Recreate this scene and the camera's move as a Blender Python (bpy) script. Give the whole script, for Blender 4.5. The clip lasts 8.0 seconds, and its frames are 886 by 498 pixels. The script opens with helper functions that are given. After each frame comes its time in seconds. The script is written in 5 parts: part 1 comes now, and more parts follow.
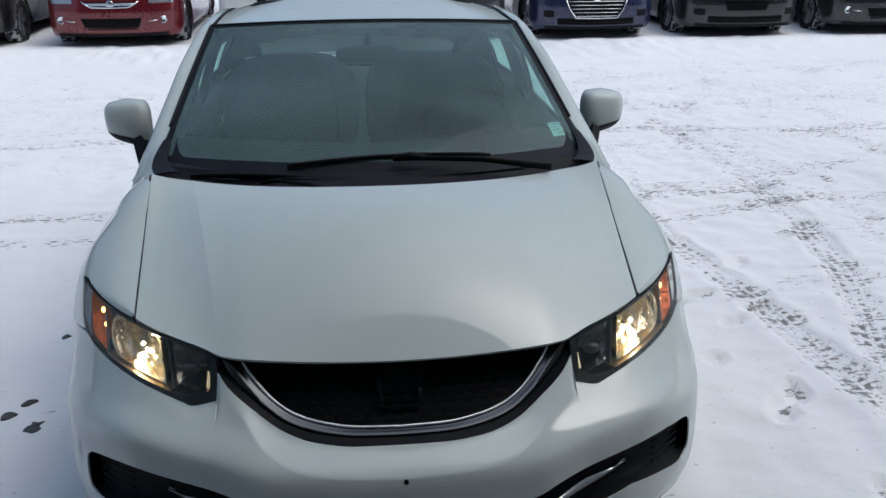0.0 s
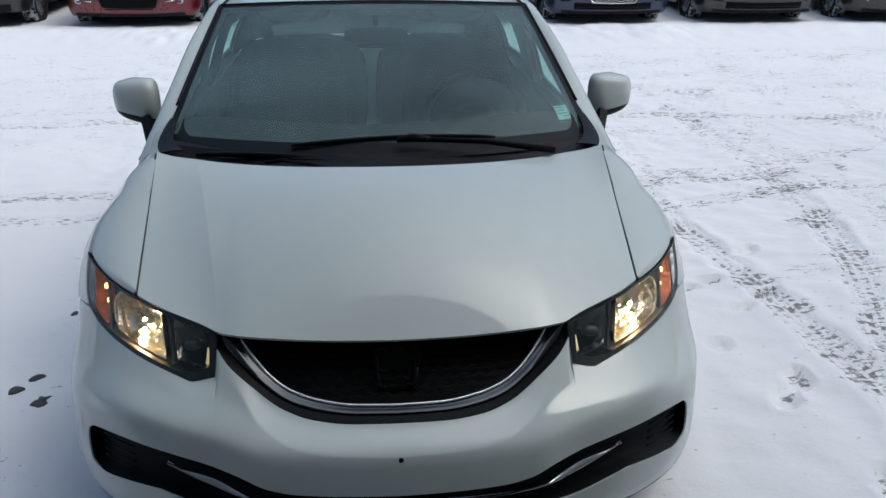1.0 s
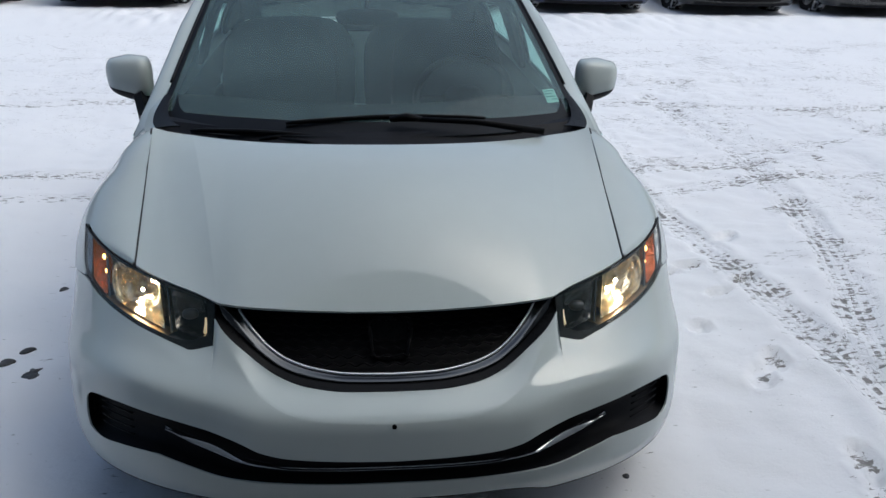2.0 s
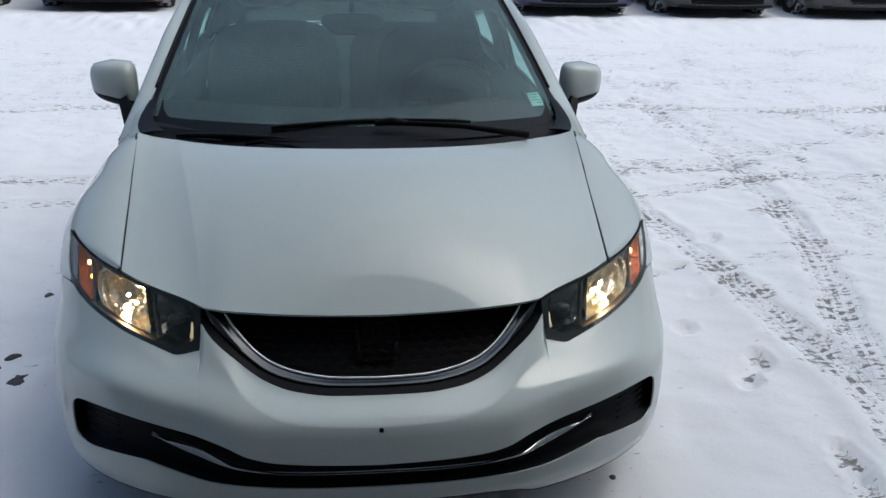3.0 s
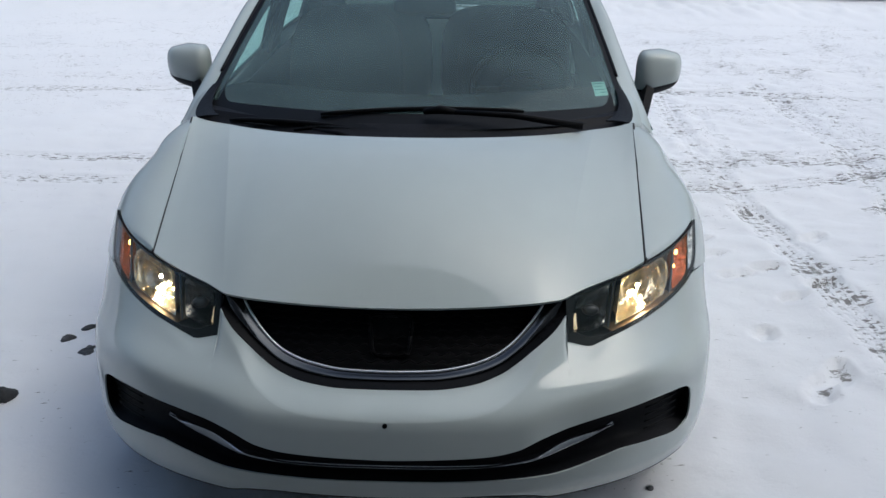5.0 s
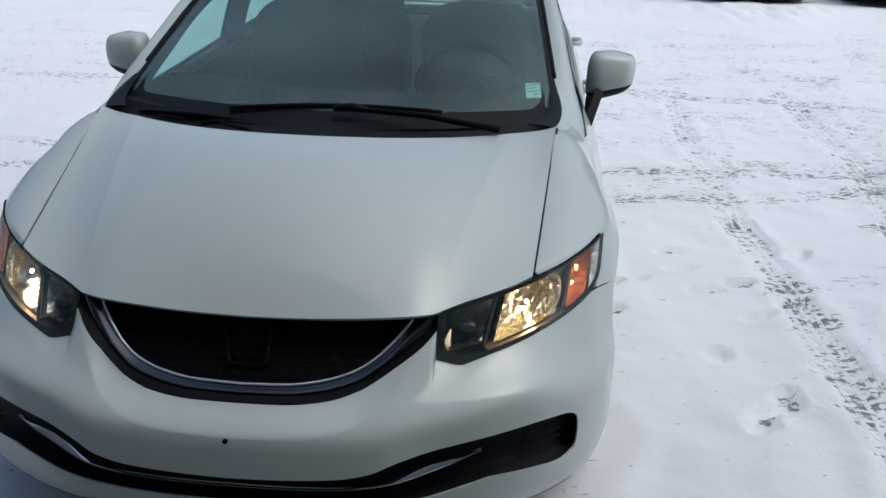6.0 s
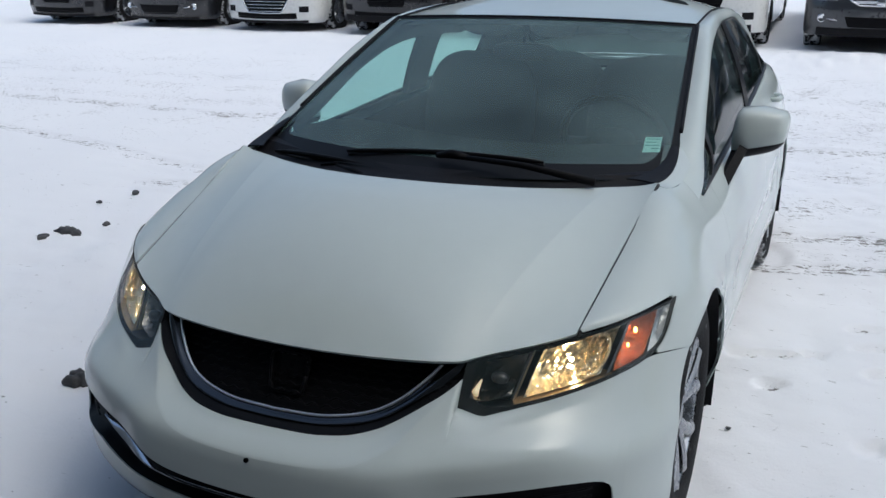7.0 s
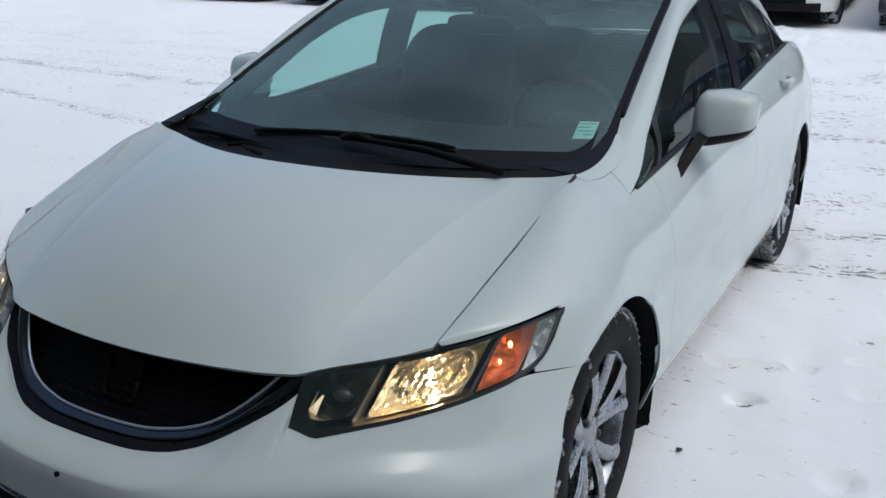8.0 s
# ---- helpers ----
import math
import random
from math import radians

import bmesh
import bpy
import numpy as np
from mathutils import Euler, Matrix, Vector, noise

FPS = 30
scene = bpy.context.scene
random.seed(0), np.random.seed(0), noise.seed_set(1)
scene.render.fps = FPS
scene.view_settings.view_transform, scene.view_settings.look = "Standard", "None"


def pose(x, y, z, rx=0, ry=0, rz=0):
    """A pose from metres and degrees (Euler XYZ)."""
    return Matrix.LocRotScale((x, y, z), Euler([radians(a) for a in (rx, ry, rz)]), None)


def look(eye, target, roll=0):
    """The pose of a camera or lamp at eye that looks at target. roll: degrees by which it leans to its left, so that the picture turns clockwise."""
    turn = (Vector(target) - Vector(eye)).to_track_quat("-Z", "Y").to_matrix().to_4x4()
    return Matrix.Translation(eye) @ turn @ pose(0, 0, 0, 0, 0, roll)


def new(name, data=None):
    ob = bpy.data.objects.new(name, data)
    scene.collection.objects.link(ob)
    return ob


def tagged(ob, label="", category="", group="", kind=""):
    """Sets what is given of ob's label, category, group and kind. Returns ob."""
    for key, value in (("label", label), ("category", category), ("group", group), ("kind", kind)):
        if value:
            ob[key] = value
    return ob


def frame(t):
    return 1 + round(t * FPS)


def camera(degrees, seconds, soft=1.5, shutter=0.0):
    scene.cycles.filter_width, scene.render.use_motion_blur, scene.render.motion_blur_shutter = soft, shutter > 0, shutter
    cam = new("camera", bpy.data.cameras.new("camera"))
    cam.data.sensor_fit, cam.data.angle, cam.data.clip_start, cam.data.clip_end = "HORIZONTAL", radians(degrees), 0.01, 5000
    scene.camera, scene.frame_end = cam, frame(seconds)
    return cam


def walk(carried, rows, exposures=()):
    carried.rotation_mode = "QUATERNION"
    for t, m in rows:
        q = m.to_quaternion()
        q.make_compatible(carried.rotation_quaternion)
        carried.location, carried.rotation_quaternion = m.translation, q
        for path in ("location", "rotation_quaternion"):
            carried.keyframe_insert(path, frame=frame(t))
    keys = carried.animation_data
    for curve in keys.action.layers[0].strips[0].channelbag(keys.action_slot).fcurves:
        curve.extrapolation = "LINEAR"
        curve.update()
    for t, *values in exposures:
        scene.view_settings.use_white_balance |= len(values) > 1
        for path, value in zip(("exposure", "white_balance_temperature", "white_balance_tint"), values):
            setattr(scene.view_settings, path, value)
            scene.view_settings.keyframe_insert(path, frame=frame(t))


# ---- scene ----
cam = camera(50.8, 8.0)
PATH = [
    (0, (-0.106, -1.663, 1.471), (0.098, 0.241, 0.895), -0.5),
    (0.5, (-0.103, -1.686, 1.467), (0.092, 0.213, 0.872), -0.4),
    (1, (-0.069, -1.676, 1.464), (0.101, 0.222, 0.857), 0.0),
    (1.5, (-0.091, -1.716, 1.462), (0.117, 0.174, 0.842), 0.8),
    (2, (-0.111, -1.743, 1.451), (0.105, 0.143, 0.822), 1.2),
    (2.2, (-0.115, -1.765, 1.454), (0.108, 0.124, 0.836), 1.1),
    (3.3, (-0.108, -1.748, 1.455), (0.139, 0.135, 0.829), 1.2),
    (3.5, (-0.118, -1.777, 1.459), (0.128, 0.105, 0.829), 1.3),
    (4, (-0.113, -1.765, 1.458), (0.115, 0.111, 0.803), 0.9),
    (4.2, (-0.097, -1.750, 1.466), (0.111, 0.126, 0.803), 0.6),
    (5.3, (0.293, -1.671, 1.469), (0.199, 0.212, 0.809), 0.6),
    (5.5, (0.365, -1.642, 1.438), (0.277, 0.247, 0.785), 0.7),
    (6, (0.576, -1.535, 1.452), (0.419, 0.343, 0.783), 1.7),
    (6.5, (0.836, -1.457, 1.439), (0.339, 0.383, 0.83), 1.2),
    (7, (1.106, -1.404, 1.448), (0.353, 0.358, 0.876), 0.4),
    (7.5, (1.263, -1.213, 1.407), (0.477, 0.529, 0.817), 1.0),
    (8, (1.419, -0.953, 1.411), (0.518, 0.722, 0.795), 0.6),
]
walk(cam, [(t, look(eye, target, roll)) for t, eye, target, roll in PATH], [(0, 0.11, 5790, 3), (8, 0.11, 5790, 3)])

# ---- world, sun, exposure ----
world = bpy.data.worlds.new("sky")
scene.world = world
world.use_nodes = True
wn = world.node_tree.nodes
sky = wn.new("ShaderNodeTexSky")
sky.sky_type = "NISHITA"
sky.sun_disc = False
sky.sun_elevation = radians(60)
sky.sun_rotation = radians(98)
sky.air_density, sky.dust_density, sky.ozone_density = 1.0, 5.0, 1.0
wn["Background"].inputs["Strength"].default_value = 0.15
world.node_tree.links.new(sky.outputs["Color"], wn["Background"].inputs["Color"])
sun_data = bpy.data.lights.new("sun", "SUN")
sun_data.energy, sun_data.angle, sun_data.color = 0.6, radians(80), (1.0, 0.94, 0.85)
sun = new("sun", sun_data)
sun.matrix_world = look((16, -2, 28), (0, 0, 0))

# ---- materials ----
def mat(name, color, rough=0.5, metal=0.0, coat=0.0, noise_scale=0.0, vary=0.0, bump=0.0, bump_scale=60.0,
        emit=None, strength=0.0, transmission=0.0, ior=1.45, rough_vary=0.0, spec=0.5, coat_rough=0.04):
    """A Principled material with colour varied at two scales and fine relief."""
    m = bpy.data.materials.new(name)
    m.use_nodes = True
    nt = m.node_tree
    b = nt.nodes["Principled BSDF"]
    b.inputs["Base Color"].default_value = (*color, 1)
    b.inputs["Roughness"].default_value = rough
    b.inputs["Metallic"].default_value = metal
    b.inputs["Coat Weight"].default_value = coat
    b.inputs["Coat Roughness"].default_value = coat_rough
    b.inputs["Transmission Weight"].default_value = transmission
    b.inputs["IOR"].default_value = ior
    b.inputs["Specular IOR Level"].default_value = spec
    if emit:
        b.inputs["Emission Color"].default_value = (*emit, 1)
        b.inputs["Emission Strength"].default_value = strength
    if vary or rough_vary:
        co = nt.nodes.new("ShaderNodeTexCoord")
        n1 = nt.nodes.new("ShaderNodeTexNoise")
        n1.inputs["Scale"].default_value = noise_scale
        n1.inputs["Detail"].default_value = 6
        n2 = nt.nodes.new("ShaderNodeTexNoise")
        n2.inputs["Scale"].default_value = noise_scale * 9
        n2.inputs["Detail"].default_value = 4
        add = nt.nodes.new("ShaderNodeMath")
        add.operation = "ADD"
        for n in (n1, n2):
            nt.links.new(co.outputs["Object"], n.inputs["Vector"])
        nt.links.new(n1.outputs["Fac"], add.inputs[0])
        nt.links.new(n2.outputs["Fac"], add.inputs[1])
        if vary:
            ramp = nt.nodes.new("ShaderNodeMapRange")
            ramp.inputs["From Min"].default_value, ramp.inputs["From Max"].default_value = 0.6, 1.4
            ramp.inputs["To Min"].default_value, ramp.inputs["To Max"].default_value = 1 - vary, 1 + vary
            mul = nt.nodes.new("ShaderNodeVectorMath")
            mul.operation = "SCALE"
            mul.inputs[0].default_value = color
            nt.links.new(add.outputs[0], ramp.inputs["Value"])
            nt.links.new(ramp.outputs["Result"], mul.inputs["Scale"])
            nt.links.new(mul.outputs["Vector"], b.inputs["Base Color"])
        if rough_vary:
            rr = nt.nodes.new("ShaderNodeMapRange")
            rr.inputs["From Min"].default_value, rr.inputs["From Max"].default_value = 0.6, 1.4
            rr.inputs["To Min"].default_value = max(rough - rough_vary, 0.02)
            rr.inputs["To Max"].default_value = rough + rough_vary
            nt.links.new(add.outputs[0], rr.inputs["Value"])
            nt.links.new(rr.outputs["Result"], b.inputs["Roughness"])
    if bump:
        nb = nt.nodes.new("ShaderNodeTexNoise")
        nb.inputs["Scale"].default_value = bump_scale
        nb.inputs["Detail"].default_value = 5
        co2 = nt.nodes.new("ShaderNodeTexCoord")
        nt.links.new(co2.outputs["Object"], nb.inputs["Vector"])
        bp = nt.nodes.new("ShaderNodeBump")
        bp.inputs["Strength"].default_value = bump
        bp.inputs["Distance"].default_value = 0.01
        nt.links.new(nb.outputs["Fac"], bp.inputs["Height"])
        nt.links.new(bp.outputs["Normal"], b.inputs["Normal"])
    return m


def thin_glass(name, tint, gloss_rough=0.02, salt_haze=0.0, base=0.04, graze=0.5):
    """A thin pane: tinted straight-through light, a gloss that grows at grazing angles and a film of road salt with
    painted-in sky haze.
    """
    m = bpy.data.materials.new(name)
    m.use_nodes = True
    nt = m.node_tree
    nt.nodes.remove(nt.nodes["Principled BSDF"])
    out = nt.nodes["Material Output"]
    tr = nt.nodes.new("ShaderNodeBsdfTransparent")
    tr.inputs["Color"].default_value = (*tint, 1)
    gl = nt.nodes.new("ShaderNodeBsdfGlossy")
    gl.inputs["Roughness"].default_value = gloss_rough
    lw = nt.nodes.new("ShaderNodeLayerWeight")
    lw.inputs["Blend"].default_value = 0.5
    pw = nt.nodes.new("ShaderNodeMath")
    pw.operation = "POWER"
    pw.inputs[1].default_value = 4.0
    nt.links.new(lw.outputs["Facing"], pw.inputs[0])
    fr = nt.nodes.new("ShaderNodeMath")
    fr.operation = "MULTIPLY_ADD"
    fr.inputs[1].default_value, fr.inputs[2].default_value = graze, base
    nt.links.new(pw.outputs[0], fr.inputs[0])
    mix = nt.nodes.new("ShaderNodeMixShader")
    nt.links.new(fr.outputs[0], mix.inputs["Fac"])
    nt.links.new(tr.outputs["BSDF"], mix.inputs[1])
    nt.links.new(gl.outputs["BSDF"], mix.inputs[2])
    # teal diffuse film: road salt that also paints the soft sky reflection
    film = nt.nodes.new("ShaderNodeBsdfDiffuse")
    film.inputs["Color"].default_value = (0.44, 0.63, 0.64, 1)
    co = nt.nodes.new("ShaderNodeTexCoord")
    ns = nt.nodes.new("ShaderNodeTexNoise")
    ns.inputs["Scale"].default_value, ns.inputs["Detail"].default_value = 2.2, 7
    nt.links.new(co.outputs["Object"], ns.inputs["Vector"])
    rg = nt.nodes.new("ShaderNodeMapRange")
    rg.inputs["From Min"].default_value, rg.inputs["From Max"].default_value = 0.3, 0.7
    rg.inputs["To Min"].default_value, rg.inputs["To Max"].default_value = 0.4 * salt_haze, 1.5 * salt_haze
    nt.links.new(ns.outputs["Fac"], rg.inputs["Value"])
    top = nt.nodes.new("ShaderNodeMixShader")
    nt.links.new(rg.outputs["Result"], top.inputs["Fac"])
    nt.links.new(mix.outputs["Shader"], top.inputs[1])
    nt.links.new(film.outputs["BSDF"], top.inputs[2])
    nt.links.new(top.outputs["Shader"], out.inputs["Surface"])
    return m


PAINT = mat("white_paint", (0.515, 0.57, 0.56), 0.6, coat=0.9, coat_rough=0.035, spec=0.1, noise_scale=1.6, vary=0.02, rough_vary=0.04, bump=0.015, bump_scale=900)
BLACK_GLOSS = mat("gloss_black", (0.007, 0.007, 0.008), 0.30, coat=0.0, spec=0.08, noise_scale=8, rough_vary=0.06)
BLACK_PLASTIC = mat("black_plastic", (0.009, 0.009, 0.011), 0.55, spec=0.15, noise_scale=12, vary=0.25, bump=0.12, bump_scale=500)
LAMP_BLACK = mat("lamp_black", (0.006, 0.006, 0.007), 0.5, spec=0.1, noise_scale=10, vary=0.2)
GRILLE_BLACK = mat("grille_black", (0.004, 0.004, 0.005), 0.55, spec=0.12, noise_scale=10, vary=0.3)
CHROME = mat("chrome", (0.75, 0.76, 0.78), 0.09, metal=1.0, noise_scale=6, rough_vary=0.05)
REFLECTOR = mat("reflector_chrome", (0.78, 0.69, 0.53), 0.15, metal=1.0, noise_scale=14, vary=0.3, rough_vary=0.06, bump=0.35, bump_scale=70)
WING = mat("satin_reflector", (0.80, 0.70, 0.52), 0.48, metal=0.9, noise_scale=20, vary=0.2, bump=0.2, bump_scale=60)
WIPER_BLACK = mat("wiper_black", (0.005, 0.005, 0.006), 0.6, spec=0.12, noise_scale=20, vary=0.3)
HIGH_REFLECTOR = mat("high_beam_chrome", (0.46, 0.43, 0.40), 0.16, metal=1.0, noise_scale=30, vary=0.3, bump=0.6, bump_scale=60)
CLEAR_CORNER = mat("clear_corner", (0.30, 0.31, 0.32), 0.15, metal=0.8, noise_scale=20, vary=0.3, bump=0.5, bump_scale=90)
LAMP_GREY = mat("lamp_housing", (0.075, 0.075, 0.08), 0.35, metal=0.4, noise_scale=20, vary=0.2)
# the amber reflector carries a faint emission: its bulb's glow put into the surface
AMBER = mat("glowing_amber_reflector", (0.42, 0.12, 0.06), 0.20, metal=0.9, noise_scale=60, vary=0.85, bump=1.0, bump_scale=60, emit=(1.0, 0.30, 0.04), strength=0.05)
BULB = mat("lit_bulb", (1, 0.9, 0.7), 0.3, emit=(1.0, 0.75, 0.46), strength=560)
# emission for the tube that stands in for a glint beside the high beam
STREAK_GLOW = mat("streak_glow", (1, 0.9, 0.7), 0.3, emit=(1.0, 0.70, 0.36), strength=0.42)
SPARKLE = mat("sparkling_chrome", (0.80, 0.66, 0.45), 0.10, metal=1.0, noise_scale=40, vary=0.6, bump=1.0, bump_scale=140)
SHELF = mat("lamp_shelf", (0.42, 0.31, 0.20), 0.32, metal=0.9, noise_scale=20, vary=0.3, bump=0.3, bump_scale=50)
AMBER_BULB = mat("lit_amber_bulb", (1, 0.5, 0.2), 0.3, emit=(1.0, 0.46, 0.10), strength=9)
LENS = thin_glass("lamp_lens", (0.93, 0.94, 0.93), salt_haze=0.035, base=0.035, graze=0.35)
WINDSHIELD_GLASS = thin_glass("windshield_glass", (0.56, 0.76, 0.72), salt_haze=0.15, base=0.03, graze=0.5)
REAR_GLASS = thin_glass("rear_glass", (0.05, 0.07, 0.065), salt_haze=0.01)
SIDE_GLASS = thin_glass("side_glass", (0.68, 0.90, 0.85), salt_haze=0.01)
RUBBER = mat("tyre_rubber", (0.022, 0.022, 0.023), 0.75, noise_scale=9, vary=0.4, bump=0.3, bump_scale=160)
def tyre_material():
    """Black rubber with snow packed into the shoulder and tread."""
    m = mat("snowy_tyre", (0.012, 0.012, 0.013), 0.75, bump=0.3, bump_scale=160, spec=0.2)
    nt = m.node_tree
    b = nt.nodes["Principled BSDF"]
    co = nt.nodes.new("ShaderNodeTexCoord")
    sep = nt.nodes.new("ShaderNodeSeparateXYZ")
    nt.links.new(co.outputs["Object"], sep.inputs[0])
    flat = nt.nodes.new("ShaderNodeCombineXYZ")
    nt.links.new(sep.outputs["Y"], flat.inputs["X"])
    nt.links.new(sep.outputs["Z"], flat.inputs["Y"])
    rad = nt.nodes.new("ShaderNodeVectorMath")
    rad.operation = "LENGTH"
    nt.links.new(flat.outputs[0], rad.inputs[0])
    rim = nt.nodes.new("ShaderNodeMapRange")
    for key, v in (("From Min", 0.262), ("From Max", 0.305), ("To Min", -0.16), ("To Max", 0.03)):
        rim.inputs[key].default_value = v
    nt.links.new(rad.outputs["Value"], rim.inputs["Value"])
    ns = nt.nodes.new("ShaderNodeTexNoise")
    ns.inputs["Scale"].default_value, ns.inputs["Detail"].default_value, ns.inputs["Roughness"].default_value = 17, 6, 0.65
    nt.links.new(co.outputs["Object"], ns.inputs["Vector"])
    add = nt.nodes.new("ShaderNodeMath")
    nt.links.new(ns.outputs["Fac"], add.inputs[0])
    nt.links.new(rim.outputs["Result"], add.inputs[1])
    edge = nt.nodes.new("ShaderNodeMapRange")
    edge.inputs["From Min"].default_value, edge.inputs["From Max"].default_value = 0.50, 0.60
    nt.links.new(add.outputs[0], edge.inputs["Value"])
    mix = nt.nodes.new("ShaderNodeMix")
    mix.data_type = "RGBA"
    mix.inputs["A"].default_value, mix.inputs["B"].default_value = (0.012, 0.012, 0.013, 1), (0.55, 0.56, 0.58, 1)
    nt.links.new(edge.outputs["Result"], mix.inputs["Factor"])
    nt.links.new(mix.outputs["Result"], b.inputs["Base Color"])
    return m


TYRE = tyre_material()
RIM = mat("alloy_rim", (0.36, 0.37, 0.39), 0.28, metal=0.95, noise_scale=10, vary=0.08, rough_vary=0.1)
INTERIOR = mat("interior_grey", (0.020, 0.025, 0.029), 0.95, spec=0.15, noise_scale=30, vary=0.12)
INTERIOR_LIGHT = mat("headliner_grey", (0.12, 0.12, 0.12), 0.9)
DASH = mat("dash_black", (0.008, 0.009, 0.010), 0.95, spec=0.05, noise_scale=40, vary=0.15)
STICKER = mat("sticker_paper", (0.72, 0.90, 0.82), 0.6, noise_scale=40, vary=0.06)
STICKER_INK = mat("sticker_ink", (0.25, 0.42, 0.38), 0.6, noise_scale=40, vary=0.1)


def snow_material():
    """Snow with grit, tyre tread and the fine relief of both."""
    m = bpy.data.materials.new("snow")
    m.use_nodes = True
    nt = m.node_tree
    b = nt.nodes["Principled BSDF"]
    b.inputs["Roughness"].default_value = 0.75
    b.inputs["Specular IOR Level"].default_value = 0.2

    def attr(name):
        n = nt.nodes.new("ShaderNodeAttribute")
        n.attribute_name = name
        return n.outputs["Fac"]

    def calc(op, x, y=0.0, z=0.0, clamp=False):
        n = nt.nodes.new("ShaderNodeMath")
        n.operation, n.use_clamp = op, clamp
        for i, v in enumerate((x, y, z)):
            if isinstance(v, (int, float)):
                n.inputs[i].default_value = v
            else:
                nt.links.new(v, n.inputs[i])
        return n.outputs[0]

    def ramp(x, a, c, lo=0.0, hi=1.0):
        n = nt.nodes.new("ShaderNodeMapRange")
        n.interpolation_type = "SMOOTHSTEP"
        for key, v in (("From Min", a), ("From Max", c), ("To Min", lo), ("To Max", hi)):
            n.inputs[key].default_value = v
        nt.links.new(x, n.inputs["Value"])
        return n.outputs["Result"]

    co = nt.nodes.new("ShaderNodeTexCoord")
    lengthwise = nt.nodes.new("ShaderNodeMapping")
    lengthwise.inputs["Scale"].default_value = (0.30, 1, 1)
    nt.links.new(co.outputs["Object"], lengthwise.inputs["Vector"])

    def fuzz(scale, detail, rough=0.5, along_lane=False):
        n = nt.nodes.new("ShaderNodeTexNoise")
        n.inputs["Scale"].default_value, n.inputs["Detail"].default_value, n.inputs["Roughness"].default_value = scale, detail, rough
        nt.links.new(lengthwise.outputs[0] if along_lane else co.outputs["Object"], n.inputs["Vector"])
        return n.outputs["Fac"]

    dirt, across, way, rut = attr("dirt"), attr("track_across"), attr("track_way"), attr("track")
    coarse, fine, broad, grain = fuzz(15, 8, 0.6), fuzz(85, 6, 0.65), fuzz(0.7, 5), fuzz(160, 4)
    # tread: ribs along the tyre, cut by slanting bars
    ribs = ramp(calc("SINE", calc("MULTIPLY", across, 140.0)), -0.5, 0.1)
    slant = calc("MULTIPLY_ADD", calc("ABSOLUTE", across), 55.0, calc("MULTIPLY", way, 78.0))
    bars = ramp(calc("SINE", slant), -0.75, -0.25)
    blocks = calc("MULTIPLY", ribs, bars)
    worn = ramp(coarse, 0.35, 0.6)
    print_ = calc("MULTIPLY", calc("MULTIPLY", blocks, rut), calc("MULTIPLY_ADD", worn, 0.7, 0.3))
    # grit: crumbs that crowd together where wheels have passed
    crumbs, dashes = fuzz(58, 6, 0.72), fuzz(46, 6, 0.70, True)
    load = calc("ADD", calc("MULTIPLY", dirt, calc("MULTIPLY_ADD", print_, 0.55, 0.62)), calc("MULTIPLY_ADD", coarse, 0.5, -0.25))
    loose = ramp(calc("ADD", crumbs, calc("MULTIPLY_ADD", load, 0.27, -0.70)), 0.0, 0.05, 0.0, 0.9)
    strewn = ramp(calc("ADD", dashes, calc("MULTIPLY_ADD", load, 0.28, -0.682)), 0.0, 0.04, 0.0, 0.9)
    bounce_strip = ramp(dirt, 1.6, 2.2)
    amount = calc("MAXIMUM", bounce_strip, calc("MAXIMUM", loose, strewn), clamp=True)
    clean = nt.nodes.new("ShaderNodeMix")
    clean.data_type = "RGBA"
    clean.inputs["A"].default_value = (0.74, 0.75, 0.78, 1)
    clean.inputs["B"].default_value = (0.83, 0.83, 0.845, 1)
    nt.links.new(broad, clean.inputs["Factor"])
    soil = nt.nodes.new("ShaderNodeMix")
    soil.data_type = "RGBA"
    soil.inputs["A"].default_value = (0.075, 0.07, 0.065, 1)
    soil.inputs["B"].default_value = (0.26, 0.245, 0.23, 1)
    nt.links.new(fine, soil.inputs["Factor"])
    mix = nt.nodes.new("ShaderNodeMix")
    mix.data_type = "RGBA"
    nt.links.new(amount, mix.inputs["Factor"])
    nt.links.new(clean.outputs["Result"], mix.inputs["A"])
    nt.links.new(soil.outputs["Result"], mix.inputs["B"])
    # colour of the added ground strip that keeps bounced light off the bumper
    strip_mix = nt.nodes.new("ShaderNodeMix")
    strip_mix.data_type = "RGBA"
    strip_grey = nt.nodes.new("ShaderNodeMix")
    strip_grey.data_type = "RGBA"
    strip_grey.inputs["A"].default_value, strip_grey.inputs["B"].default_value = (0.13, 0.13, 0.135, 1), (0.30, 0.30, 0.305, 1)
    nt.links.new(grain, strip_grey.inputs["Factor"])
    nt.links.new(bounce_strip, strip_mix.inputs["Factor"])
    nt.links.new(mix.outputs["Result"], strip_mix.inputs["A"])
    nt.links.new(strip_grey.outputs["Result"], strip_mix.inputs["B"])
    nt.links.new(strip_mix.outputs["Result"], b.inputs["Base Color"])
    height = calc("SUBTRACT", calc("MULTIPLY_ADD", fine, 0.22, calc("MULTIPLY_ADD", grain, 0.06, calc("MULTIPLY", coarse, 0.7))), calc("MULTIPLY", print_, 0.9))
    bp = nt.nodes.new("ShaderNodeBump")
    bp.inputs["Strength"].default_value, bp.inputs["Distance"].default_value = 0.5, 0.010
    nt.links.new(height, bp.inputs["Height"])
    nt.links.new(bp.outputs["Normal"], b.inputs["Normal"])
    return m


SNOW = snow_material()

